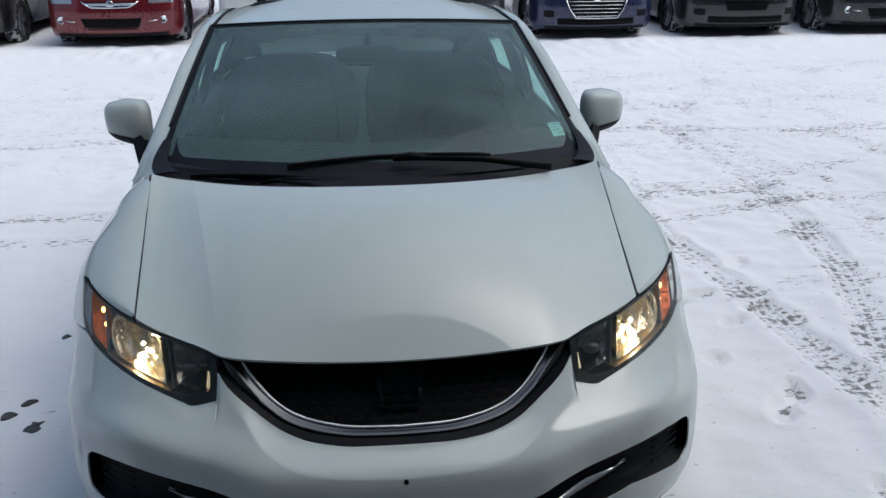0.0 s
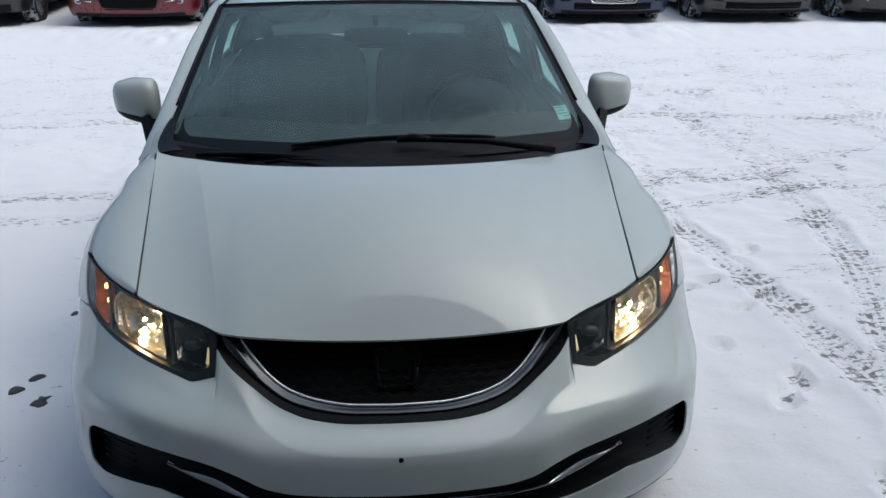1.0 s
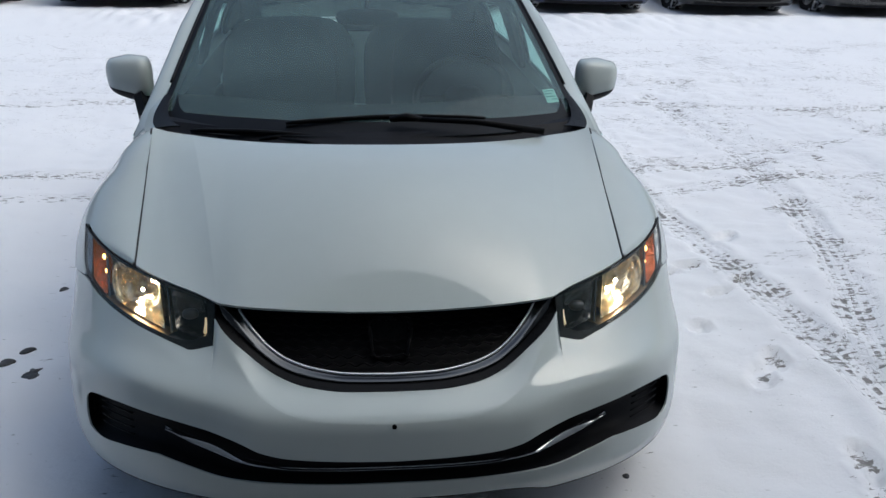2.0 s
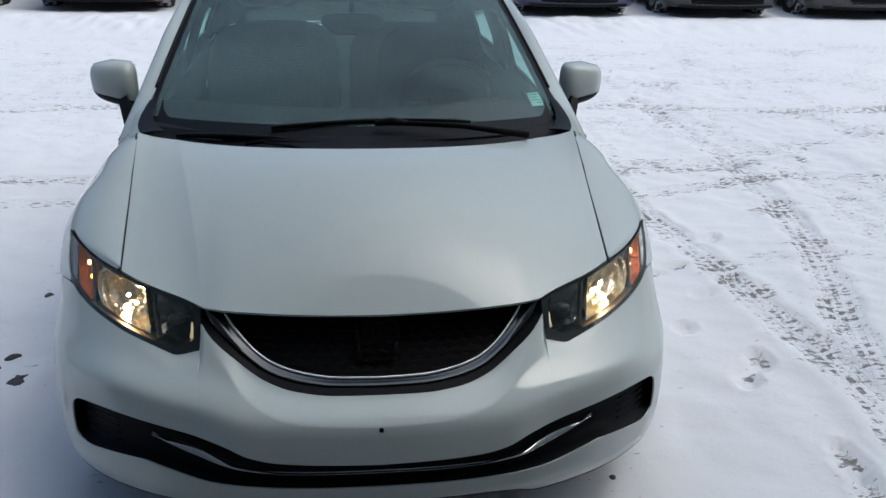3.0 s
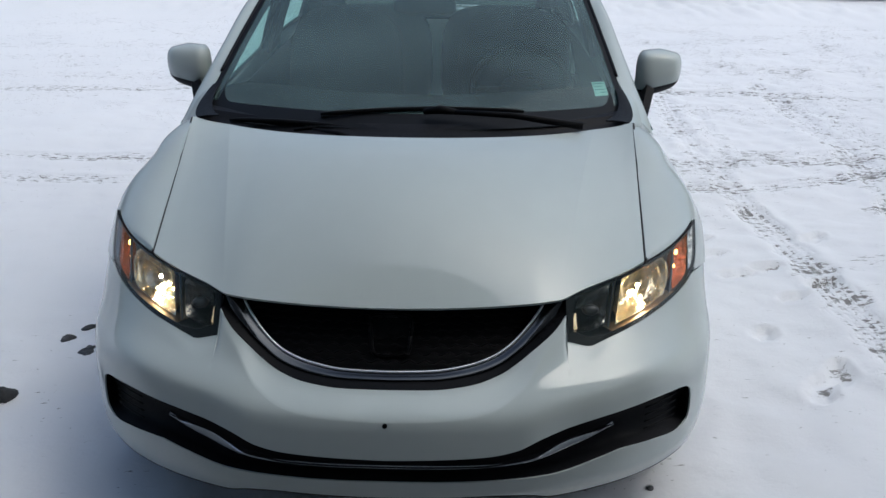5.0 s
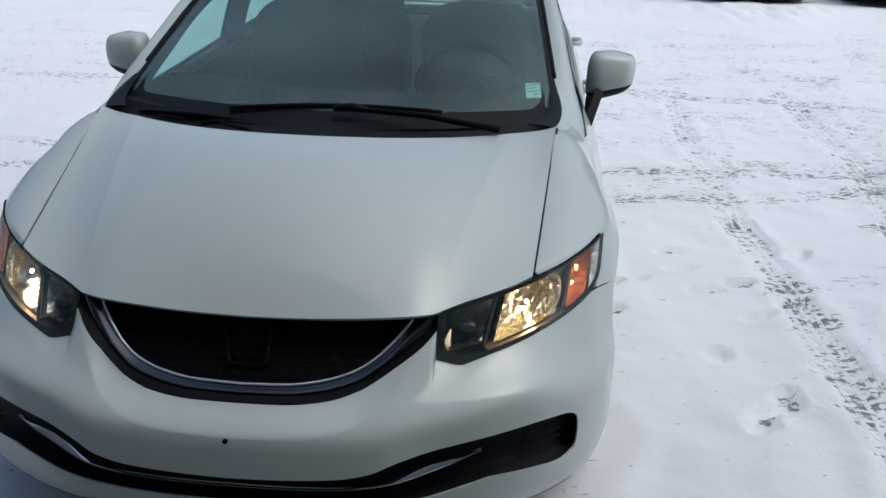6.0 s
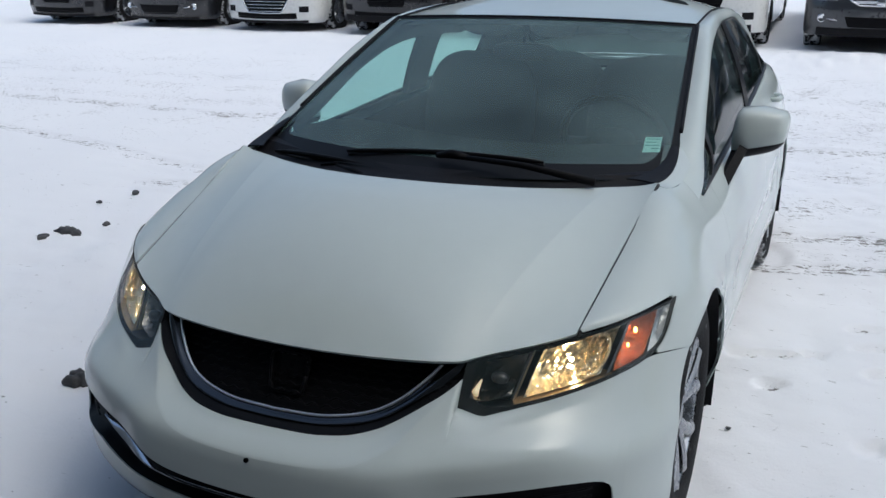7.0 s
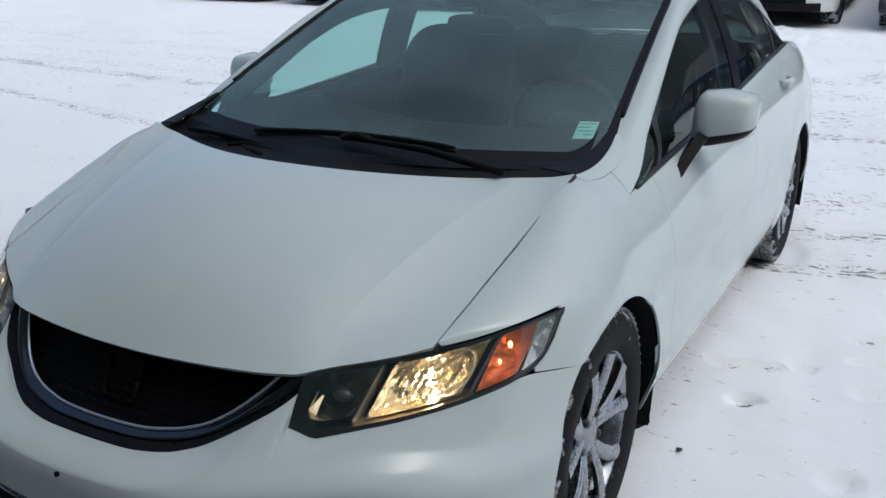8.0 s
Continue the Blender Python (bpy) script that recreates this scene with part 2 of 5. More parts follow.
# ---- mesh helpers ----
def curve(pts):
    """A smooth monotone curve through a few control points."""
    xs = np.array([p[0] for p in pts], float)
    ys = np.array([p[1] for p in pts], float)
    h, d = np.diff(xs), np.diff(ys) / np.diff(xs)
    m = np.zeros(len(xs))
    m[0], m[-1] = d[0], d[-1]
    for i in range(1, len(xs) - 1):
        if d[i - 1] * d[i] > 0:
            w1, w2 = 2 * h[i] + h[i - 1], h[i] + 2 * h[i - 1]
            m[i] = (w1 + w2) / (w1 / d[i - 1] + w2 / d[i])

    def at(x):
        x = np.clip(x, xs[0], xs[-1])
        i = np.clip(np.searchsorted(xs, x) - 1, 0, len(h) - 1)
        t = (x - xs[i]) / h[i]
        return ((1 + 2 * t) * (1 - t) ** 2 * ys[i] + t * (1 - t) ** 2 * h[i] * m[i]
                + t * t * (3 - 2 * t) * ys[i + 1] + t * t * (t - 1) * h[i] * m[i + 1])
    return at


def smooth(a, b, x):
    t = np.clip((x - a) / (b - a), 0, 1)
    return t * t * (3 - 2 * t)


def grid_faces(n, m, close=False):
    f = []
    for i in range(n if close else n - 1):
        k = (i + 1) % n
        for j in range(m - 1):
            f.append((i * m + j, k * m + j, k * m + j + 1, i * m + j + 1))
    return f


def part(name, geo, material, parent=None, label="", ref=None, thick=0.0, flat=False, bevel=0.0):
    """One mesh object under a thing or a part. geo: (verts, faces). ref: a point that the outside faces away from."""
    verts, faces = geo
    me = bpy.data.meshes.new(name)
    me.from_pydata([tuple(map(float, v)) for v in verts], [], faces)
    bm = bmesh.new()
    bm.from_mesh(me)
    bmesh.ops.remove_doubles(bm, verts=bm.verts, dist=1e-5)
    if ref is None:
        bmesh.ops.recalc_face_normals(bm, faces=bm.faces)
    else:
        r = Vector(ref)
        bm.normal_update()
        s = sum(f.calc_area() * f.normal.dot((f.calc_center_median() - r).normalized()) for f in bm.faces)
        if s < 0:
            bmesh.ops.reverse_faces(bm, faces=bm.faces)
    if bevel:
        bmesh.ops.bevel(bm, geom=[e for e in bm.edges if len(e.link_faces) == 2 and e.calc_face_angle(0) > 0.6], offset=bevel, segments=2, affect="EDGES", profile=0.6)
    bm.to_mesh(me)
    bm.free()
    for p in me.polygons:
        p.use_smooth = not flat
    me.materials.append(material)
    ob = new(name, me)
    if parent is not None:
        ob.parent = parent
    if thick:
        so = ob.modifiers.new("thickness", "SOLIDIFY")
        so.thickness, so.offset = thick, -1
        ob.modifiers.new("edges", "EDGE_SPLIT").split_angle = radians(27)
    if label:
        tagged(ob, label)
    return ob


def patch(fn, us, vs):
    """A grid surface: fn(u, v) gives a point."""
    return [fn(u, v) for u in us for v in vs], grid_faces(len(us), len(vs))


def merge(*geos):
    verts, faces = [], []
    for v, f in geos:
        k = len(verts)
        verts += list(v)
        faces += [tuple(i + k for i in q) for q in f]
    return verts, faces


def mirrored(geo):
    return [(-v[0], v[1], v[2]) for v in geo[0]], [tuple(reversed(q)) for q in geo[1]]


def moved(geo, m):
    return [tuple(m @ Vector(v)) for v in geo[0]], geo[1]


def box(cx, cy, cz, sx, sy, sz):
    v = [(cx + a * sx / 2, cy + b * sy / 2, cz + c * sz / 2) for a in (-1, 1) for b in (-1, 1) for c in (-1, 1)]
    return v, [(0, 1, 3, 2), (4, 6, 7, 5), (0, 4, 5, 1), (2, 3, 7, 6), (0, 2, 6, 4), (1, 5, 7, 3)]


def lathe(profile, n, axis="x"):
    """Turns (r, h) points about the x axis through the origin; closed loop round."""
    v = []
    for i in range(n):
        a = 2 * math.pi * i / n
        for r, h in profile:
            v.append((h, r * math.cos(a), r * math.sin(a)))
    return v, grid_faces(n, len(profile), True)


def tube(points, r, n=8, squash=1.0):
    """A swept tube with closed ends."""
    v, pts = [], [Vector(p) for p in points]
    for i, p in enumerate(pts):
        d = (pts[min(i + 1, len(pts) - 1)] - pts[max(i - 1, 0)]).normalized()
        side = d.cross(Vector((0, 0, 1)))
        side = side.normalized() if side.length > 1e-4 else Vector((1, 0, 0))
        up = side.cross(d)
        rr = r[i] if isinstance(r, (list, tuple)) else r
        for k in range(n):
            a = 2 * math.pi * k / n
            v.append(tuple(p + side * rr * math.cos(a) + up * rr * squash * math.sin(a)))
    f = []
    for i in range(len(pts) - 1):
        for k in range(n):
            f.append((i * n + k, (i + 1) * n + k, (i + 1) * n + (k + 1) % n, i * n + (k + 1) % n))
    f.append(tuple(range(n)))
    f.append(tuple((len(pts) - 1) * n + k for k in reversed(range(n))))
    return v, f


def blob(c, size, n=2.6, nu=28, nv=16):
    """A superellipsoid."""
    v = []
    e = 2 / n
    for i in range(nu):
        a = 2 * math.pi * i / nu
        for j in range(nv):
            b = -math.pi / 2 + math.pi * j / (nv - 1)
            f = lambda t: math.copysign(abs(t) ** e, t)
            v.append((c[0] + size[0] / 2 * f(math.cos(b)) * f(math.cos(a)), c[1] + size[1] / 2 * f(math.cos(b)) * f(math.sin(a)), c[2] + size[2] / 2 * f(math.sin(b))))
    return v, grid_faces(nu, nv, True)


# ---- ground ----
def lot_height(x, y):
    """The lot is level round the car and rises towards the row of parked cars."""
    u = np.clip(y - 3.0, 0, None)
    return np.where(u < 9, 0.5 * (u / 9) ** 1.35, 0.5 + 0.075 * (np.minimum(u, 40) - 9)) * 1.0


def along(path, X, Y):
    """Distance from a polyline, signed across, and the way along it."""
    best = np.full(X.shape, 1e9)
    cross = np.zeros(X.shape)
    way = np.zeros(X.shape)
    s0 = 0.0
    for (ax, ay), (bx, by) in zip(path[:-1], path[1:]):
        dx, dy = bx - ax, by - ay
        ln = math.hypot(dx, dy)
        t = np.clip(((X - ax) * dx + (Y - ay) * dy) / ln ** 2, 0, 1)
        px, py = X - ax - t * dx, Y - ay - t * dy
        d = np.hypot(px, py)
        m = d < best
        best = np.where(m, d, best)
        cross = np.where(m, (dx * py - dy * px) / ln, cross)
        way = np.where(m, s0 + t * ln, way)
        s0 += ln
    return best, cross, way


def rounded(path, n=3):
    """Corner-cutting of a polyline."""
    for _ in range(n):
        out = [path[0]]
        for a, b in zip(path[:-1], path[1:]):
            out += [(0.75 * a[0] + 0.25 * b[0], 0.75 * a[1] + 0.25 * b[1]), (0.25 * a[0] + 0.75 * b[0], 0.25 * a[1] + 0.75 * b[1])]
        path = out + [path[-1]]
    return path


def wave(X, Y, seed, scales):
    """Smooth random relief as a sum of sine waves in random directions."""
    rs = np.random.RandomState(seed)
    z = np.zeros(X.shape)
    for length, amp in scales:
        for _ in range(5):
            a, p = rs.uniform(0, 2 * math.pi, 2)
            k = 2 * math.pi / (length * rs.uniform(0.7, 1.4))
            z += amp / 5 * 2 * np.sin(k * (X * math.cos(a) + Y * math.sin(a)) + p + 1.5 * np.sin(k * 0.6 * (X * math.sin(a) - Y * math.cos(a)) + p * 2))
    return z


# tyre tracks: path, half width, depth, dirt, tread
TRACKS = [
    ([(1.70, 3.2), (1.72, 2.9), (1.73, 2.3), (1.74, 1.7), (1.76, 1.3), (1.72, 0.9), (1.70, 0.2), (1.80, -2.0)], 0.090, 0.016, 0.88, 1.0),
    ([(1.75, 6.0), (1.66, 4.8), (1.70, 3.6), (1.71, 2.9)], 0.085, 0.012, 0.60, 0.8),
    ([(2.58, 3.4), (2.42, 2.75), (2.22, 2.15), (2.0, 1.6), (1.84, 1.2), (1.70, 0.7), (1.40, -0.4)], 0.095, 0.016, 0.86, 1.0),
    ([(2.68, 6.5), (2.70, 5.24), (2.69, 4.25), (2.60, 3.5), (2.45, 2.85)], 0.105, 0.012, 0.62, 0.8),
    ([(2.78, 5.9), (2.95, 5.0), (3.10, 4.1), (2.95, 3.0), (2.80, 2.2)], 0.14, 0.008, 0.58, 0.4),
    ([(3.15, 5.8), (3.36, 5.05), (3.50, 3.95), (3.45, 3.0)], 0.13, 0.008, 0.56, 0.4),
    ([(3.90, 5.9), (4.10, 4.9), (4.10, 4.0)], 0.13, 0.008, 0.54, 0.4),
    ([(1.80, 4.1), (2.33, 4.26), (2.72, 4.4), (3.16, 4.63), (4.3, 5.33), (6.0, 6.0)], 0.15, 0.008, 0.62, 0.4),
    ([(4.6, 3.8), (3.2, 4.0), (2.64, 3.92), (2.14, 3.71), (1.7, 3.57), (1.26, 3.52), (0.83, 3.42), (-0.7, 3.5), (-1.5, 3.58), (-2.1, 3.58), (-3.3, 3.7)], 0.090, 0.012, 0.88, 0.9),
    ([(3.2, 4.4), (2.5, 4.2), (2.02, 4.11), (1.66, 4.06), (1.26, 4.06), (0.83, 3.96), (-0.7, 4.03), (-1.6, 4.03), (-2.2, 4.06), (-3.2, 4.10), (-4.25, 4.42), (-5.4, 4.7), (-7.0, 5.0)], 0.090, 0.012, 0.80, 0.9),
    ([(1.95, 5.6), (1.86, 4.5), (1.76, 3.9)], 0.06, 0.008, 0.40, 0.5),
    ([(9, 6.3), (4.6, 6.0), (3.4, 5.95), (2.7, 6.2), (0, 6.3), (-1.8, 6.26), (-2.8, 6.1), (-3.8, 6.0), (-5.4, 6.06), (-7.3, 6.15), (-12, 6.6)], 0.11, 0.014, 0.80, 0.9),
    ([(9, 7.0), (5.4, 7.4), (3.8, 7.27), (2.1, 6.95), (0, 6.75), (-3, 6.6), (-7, 6.5), (-12, 6.9)], 0.13, 0.010, 0.54, 0.7),
    ([(11, 9.8), (6.6, 9.4), (4.1, 8.9), (2.3, 8.4), (0, 8.3), (-4, 8.0), (-8, 7.75), (-12, 8.2)], 0.16, 0.010, 0.52, 0.4),
    ([(9, 8.0), (4, 7.9), (0, 7.7), (-4, 7.3), (-9, 7.0)], 0.15, 0.008, 0.46, 0.4),
    ([(10, 9.2), (3, 9.7), (-2.5, 9.59), (-3.84, 9.55), (-9, 8.6)], 0.13, 0.012, 0.50, 0.3),
]
TRACKS = [(rounded(p), *rest) for p, *rest in TRACKS]
# footprints: x, y, heading in degrees, length, dirt with painted-in heel shade
PRINTS = [(1.49, 1.28, 20, 0.22, 0.75), (1.38, 1.15, 20, 0.25, 0.30), (1.44, 0.56, 10, 0.25, 0.6), (1.41, 0.40, 10, 0.25, 0.5), (0.85, 2.26, 85, 0.15, 0.62),
          (0.98, 2.29, 85, 0.17, 0.8), (1.10, 2.36, 80, 0.12, 0.7), (0.98, 1.99, 85, 0.13, 0.6), (1.31, 2.71, 70, 0.18, 0.4), (1.33, 2.49, 70, 0.18, 0.42),
          (1.38, 2.22, 70, 0.20, 0.55), (1.53, 2.31, 70, 0.16, 0.45), (1.32, 1.60, 30, 0.14, 0.2), (1.72, 2.1, 60, 0.2, 0.5), (1.55, 1.95, 60, 0.16, 0.3), (1.9, 2.75, 40, 0.2, 0.3)]


def stretch(a, b, step, before, after, grow_before, grow_after):
    """Even steps from a to b, growing ones outside."""
    v = list(np.arange(a, b + step / 2, step))
    s = step
    while v[-1] < after:
        s *= grow_after
        v.append(v[-1] + s)
    s = step
    while v[0] > -before:
        s *= grow_before
        v.insert(0, v[0] - s)
    return np.array(v)


def build_ground():
    xs, ys = stretch(-2.2, 4.0, 0.024, 600, 600, 1.03, 1.03), stretch(0.2, 7.0, 0.024, 600, 600, 1.15, 1.03)
    X, Y = np.meshgrid(xs, ys, indexing="ij")
    near = np.exp(-np.hypot(X, Y - 4) / 14)
    fine = np.maximum(np.gradient(X, axis=0), np.gradient(Y, axis=1))
    fine = 1 - smooth(0.04, 0.12, fine)
    Z = lot_height(X, Y) + near * wave(X, Y, 3, [(2.2, 0.010)]) + fine * wave(X, Y, 4, [(0.8, 0.006), (0.3, 0.0040), (0.14, 0.0010)])
    dirt = np.full(X.shape, 0.12) + 0.10 * wave(X, Y, 9, [(1.7, 0.7), (0.5, 0.5)])
    # the driven lane holds more grit than the snow round the car
    lane = smooth(2.6, 4.2, Y) * (1 - smooth(9.0, 10.5, Y)) * (0.75 * smooth(4.3, 5.6, Y) + (1 - 0.75 * smooth(4.3, 5.6, Y)) * smooth(-1.2, 2.2, X + 0.35 * (Y - 3)))
    corner = smooth(1.5, 2.3, X) * smooth(0.2, 2.2, Y) * (1 - smooth(8, 9.6, Y))
    dirt += 0.40 * np.maximum(lane, 0.85 * corner) * (0.8 + 0.5 * wave(X, Y, 11, [(0.9, 0.9)]))
    Z += fine * np.maximum(lane, corner) * wave(X, Y, 21, [(0.2, 0.0025), (0.11, 0.0012)])
    way, across, rut, grits = (np.zeros(X.shape) for _ in range(4))
    for path, half, depth, grit, tread in TRACKS:
        d, c, s = along(path, X, Y)
        rag = 1 + 0.25 * wave(X, Y, 5, [(0.3, 1.0)])
        m = 1 - smooth(half * 0.75, half * 1.1, d * rag)
        berm = np.exp(-((d - half * 1.25) / 0.045) ** 2)
        bars = 0.5 + 0.5 * np.tanh(3 * np.sin(2 * math.pi * (s / 0.10 + np.abs(c) * 4))) * (np.abs(c) > half * 0.2)
        patchy = 0.85 + 0.3 * wave(s, c * 3, 31, [(1.1, 0.8), (0.4, 0.5)])
        Z += -0.6 * depth * m + 0.005 * berm * (depth / 0.016) 
        grits = np.maximum(grits, m * grit * patchy * (0.80 - 0.25 * bars))
        top = m * tread * (0.3 + 0.7 * grit) > rut
        way, across, rut = np.where(top, s, way), np.where(top, c, across), np.where(top, m * tread * (0.3 + 0.7 * grit), rut)
    dirt = np.maximum(dirt, dirt * 0.5 + grits)
    # undriven snow left clean between the tracks
    for px, py, hx, hy in ((3.55, 5.28, 0.40, 0.36), (2.24, 4.82, 0.20, 0.36), (2.03, 3.86, 0.17, 0.16), (2.08, 2.98, 0.22, 0.48), (3.08, 4.38, 0.13, 0.13), (3.55, 4.40, 0.24, 0.34)):
        skew = X - px - 0.25 * (Y - py)
        e = np.maximum(np.abs(skew) / hx, np.abs(Y - py) / hy) * (1 + 0.12 * wave(X, Y, 81, [(0.25, 1.0)]))
        dirt *= 1 - 0.9 * (1 - smooth(0.86, 1.06, e))
    for px, py, ang, ln, grit in PRINTS:
        a = radians(ang)
        u, v = (X - px) * math.sin(a) + (Y - py) * math.cos(a), (X - px) * math.cos(a) - (Y - py) * math.sin(a)
        w = 0.043 - 0.009 * np.sin(u / ln * math.pi * 1.3)
        e = (np.abs(u) / (ln * 0.46)) ** 2.4 + (np.abs(v) / w) ** 2.4
        m = 1 - smooth(0.80, 1.10, e)
        rim = np.exp(-((e - 1.5) / 0.45) ** 2)
        Z += -0.024 * m + 0.006 * rim + 0.003 * m * np.sign(np.sin(u * 150))
        # crumbs over one end of the print, which also paint its heel shading
        dirt += 1.35 * m * grit * (0.9 + 0.5 * wave(X, Y, 41, [(0.12, 1.0)])) * (u > -ln * 0.1)
    # loose dark clods in the crossing of the tracks
    for px, py, pr, grit in ((2.42, 3.22, 0.08, 0.8), (2.55, 4.17, 0.07, 0.45), (2.36, 4.18, 0.05, 0.4), (3.07, 3.48, 0.06, 0.45), (1.72, 2.3, 0.10, 0.35), (1.74, 1.95, 0.09, 0.35)):
        e = np.hypot((X - px) / 1.5, Y - py) / pr * (1 + 0.4 * wave(X, Y, 71, [(0.15, 1.0)]))
        dirt += grit * (1 - smooth(0.5, 1.2, e))
    dirt = np.minimum(dirt, 0.95)
    # ploughed lumps along the parked row
    bank = np.exp(-((Y - 10.9) / 0.7) ** 2) * smooth(-40, -8, X) * (1 - smooth(14, 40, X))
    Z += bank * (0.04 + np.abs(wave(X, Y, 51, [(0.9, 0.035), (0.33, 0.025)])))
    # grey ground strip added before the wall to dim light bounced onto the bumper
    dirt += 3.0 * (1 - smooth(-0.05, 0.22, Y + 0.06 * wave(X, Y, 61, [(0.5, 0.6)]))) * smooth(-3.2, -3.0, Y) * smooth(-9.0, -8.0, X) * (1 - smooth(14.0, 15.0, X))
    # packed, gritty snow under the car
    under = (np.abs(X) < 0.8) * smooth(0.2, 0.6, Y) * (1 - smooth(4.0, 4.5, Y))
    dirt += 0.25 * under
    for sx in (-1, 1):
        for wy in (0.95, 3.6):
            e = ((X - sx * 0.77) / 0.16) ** 2 + ((Y - wy) / 0.24) ** 2
            Z += -(Z + 0.004) * (1 - smooth(0.7, 1.3, e)) * 0.9
            Z += 0.006 * np.exp(-((e - 1.9) / 0.6) ** 2)
    n, m = X.shape
    me = bpy.data.meshes.new("ground")
    co = np.stack([X, Y, Z], -1).reshape(-1, 3)
    idx = np.arange(n * m).reshape(n, m)
    q = np.stack([idx[:-1, :-1], idx[1:, :-1], idx[1:, 1:], idx[:-1, 1:]], -1).reshape(-1, 4)
    me.vertices.add(n * m)
    me.vertices.foreach_set("co", co.ravel())
    me.loops.add(q.size)
    me.loops.foreach_set("vertex_index", q.ravel())
    me.polygons.add(len(q))
    me.polygons.foreach_set("loop_start", np.arange(0, q.size, 4))
    me.polygons.foreach_set("use_smooth", np.ones(len(q), bool))
    me.update(calc_edges=True)
    at = me.attributes.new("dirt", "FLOAT", "POINT")
    at.data.foreach_set("value", np.clip(dirt, 0, 3).ravel().astype(np.float32))
    for key, value in (("track_way", way), ("track_across", across), ("track", rut)):
        me.attributes.new(key, "FLOAT", "POINT").data.foreach_set("value", value.ravel().astype(np.float32))
    me.materials.append(SNOW)
    return tagged(new("ground", me), "trampled white snow with gritty tyre tracks and footprints", "snow", kind="structure")


build_ground()

# ---- the white sedan: its shape ----
SEDAN_MID = (0, 2.2, 0.45)
WIDE, DEEP, POWER = 0.85, 0.658, 2.3
nose_y = curve([(0.06, 0.26), (0.16, 0.17), (0.24, 0.124), (0.32, 0.117), (0.40, 0.121), (0.425, 0.127), (0.50, 0.205), (0.60, 0.285), (0.70, 0.36), (0.80, 0.44), (0.95, 0.56)])
smile_z = curve([(0, 0.424), (0.15, 0.430), (0.226, 0.440), (0.304, 0.473), (0.36, 0.532), (0.40, 0.57)])
surround_z = curve([(0, 0.4715), (0.10, 0.472), (0.19, 0.4785), (0.26, 0.495), (0.30, 0.514), (0.35, 0.545), (0.39, 0.572), (0.414, 0.595)])
intake_top = curve([(0, 0.335), (0.23, 0.341), (0.29, 0.350), (0.35, 0.371), (0.45, 0.390), (0.52, 0.398), (0.63, 0.404), (0.69, 0.399), (0.72, 0.391), (0.735, 0.378), (0.741, 0.360), (0.7425, 0.335)])
intake_low = curve([(0, 0.264), (0.30, 0.262), (0.37, 0.264), (0.50, 0.288), (0.56, 0.297), (0.64, 0.290), (0.70, 0.281), (0.725, 0.283), (0.736, 0.291), (0.741, 0.308), (0.7425, 0.335)])
lip_z = curve([(0, 0.214), (0.24, 0.216), (0.33, 0.205), (0.39, 0.185), (0.50, 0.188), (0.66, 0.19), (0.87, 0.20)])
lamp_low = curve([(0.412, 0.540), (0.464, 0.5275), (0.470, 0.5268), (0.476, 0.5282), (0.55, 0.545), (0.63, 0.561), (0.71, 0.581), (0.765, 0.603), (0.784, 0.625), (0.791, 0.655), (0.7945, 0.706)])
lamp_up = curve([(0.40, 0.622), (0.43, 0.631), (0.46, 0.637), (0.54, 0.652), (0.614, 0.667), (0.684, 0.681), (0.744, 0.697), (0.7945, 0.710)])


fold_z = curve([(0.0, 0.450), (0.27, 0.452), (0.40, 0.456), (0.55, 0.470), (0.68, 0.488), (0.75, 0.504), (0.80, 0.512)])


def front(x, z):
    """y of the front skin."""
    a = min(abs(x) / WIDE, 0.99999)
    ax = abs(x)
    # the bend of the nose climbs towards the corners
    climb = (float(fold_z(ax)) - 0.440) * smooth(0.25, 0.42, z) * (1 - smooth(0.47, 0.585, z)) * smooth(0.27, 0.42, ax) * (1 - smooth(0.58, 0.757, ax))
    y = nose_y(z - climb) + DEEP * (1 - (1 - a ** POWER) ** (1 / POWER))
    c = smile_z(min(abs(x), 0.40))
    fade = 1 - smooth(0.30, 0.44, abs(x))
    top = np.clip(1 - (z - c) / 0.036, 0, 1)
    # a folded line runs from the corner towards the middle; a ledge under the lamp ends at a fin beside the grille
    fold = 0.0035 * math.exp(-abs(z - float(fold_z(ax))) / 0.032) * smooth(0.27, 0.42, ax) * (1 - smooth(0.62, 0.755, ax))
    below = float(lamp_low(min(max(ax, 0.412), 0.79))) - z
    depth = 0.028 - 0.012 * smooth(0.43, 0.55, ax)
    ledge = 0.011 * (1 - smooth(0.0, depth, below)) * (1 - smooth(0.0, 0.07, -below)) * smooth(0.405, 0.411, ax) * (1 - smooth(0.44, 0.60, ax))
    return float(y - fold + ledge - 0.020 * fade * top * smooth(0.262, 0.330, z))


def wide(y, z):
    """x of the front skin seen from the side."""
    t = np.clip((y - nose_y(z)) / DEEP, 0, 1)
    return float(WIDE * (1 - (1 - t) ** POWER) ** (1 / POWER))


ARCH_Y, ARCH_R, HUB_Z = 0.965, 0.347, 0.305
REAR_Y = 3.60
hood_seam_x, belt_x = curve([(0.40, 0.61), (0.487, 0.62), (0.80, 0.646), (1.104, 0.669), (1.245, 0.689)]), curve([(1.245, 0.764), (1.30, 0.766), (2.6, 0.755), (3.3, 0.735), (3.75, 0.712), (4.1, 0.68), (4.55, 0.60)])
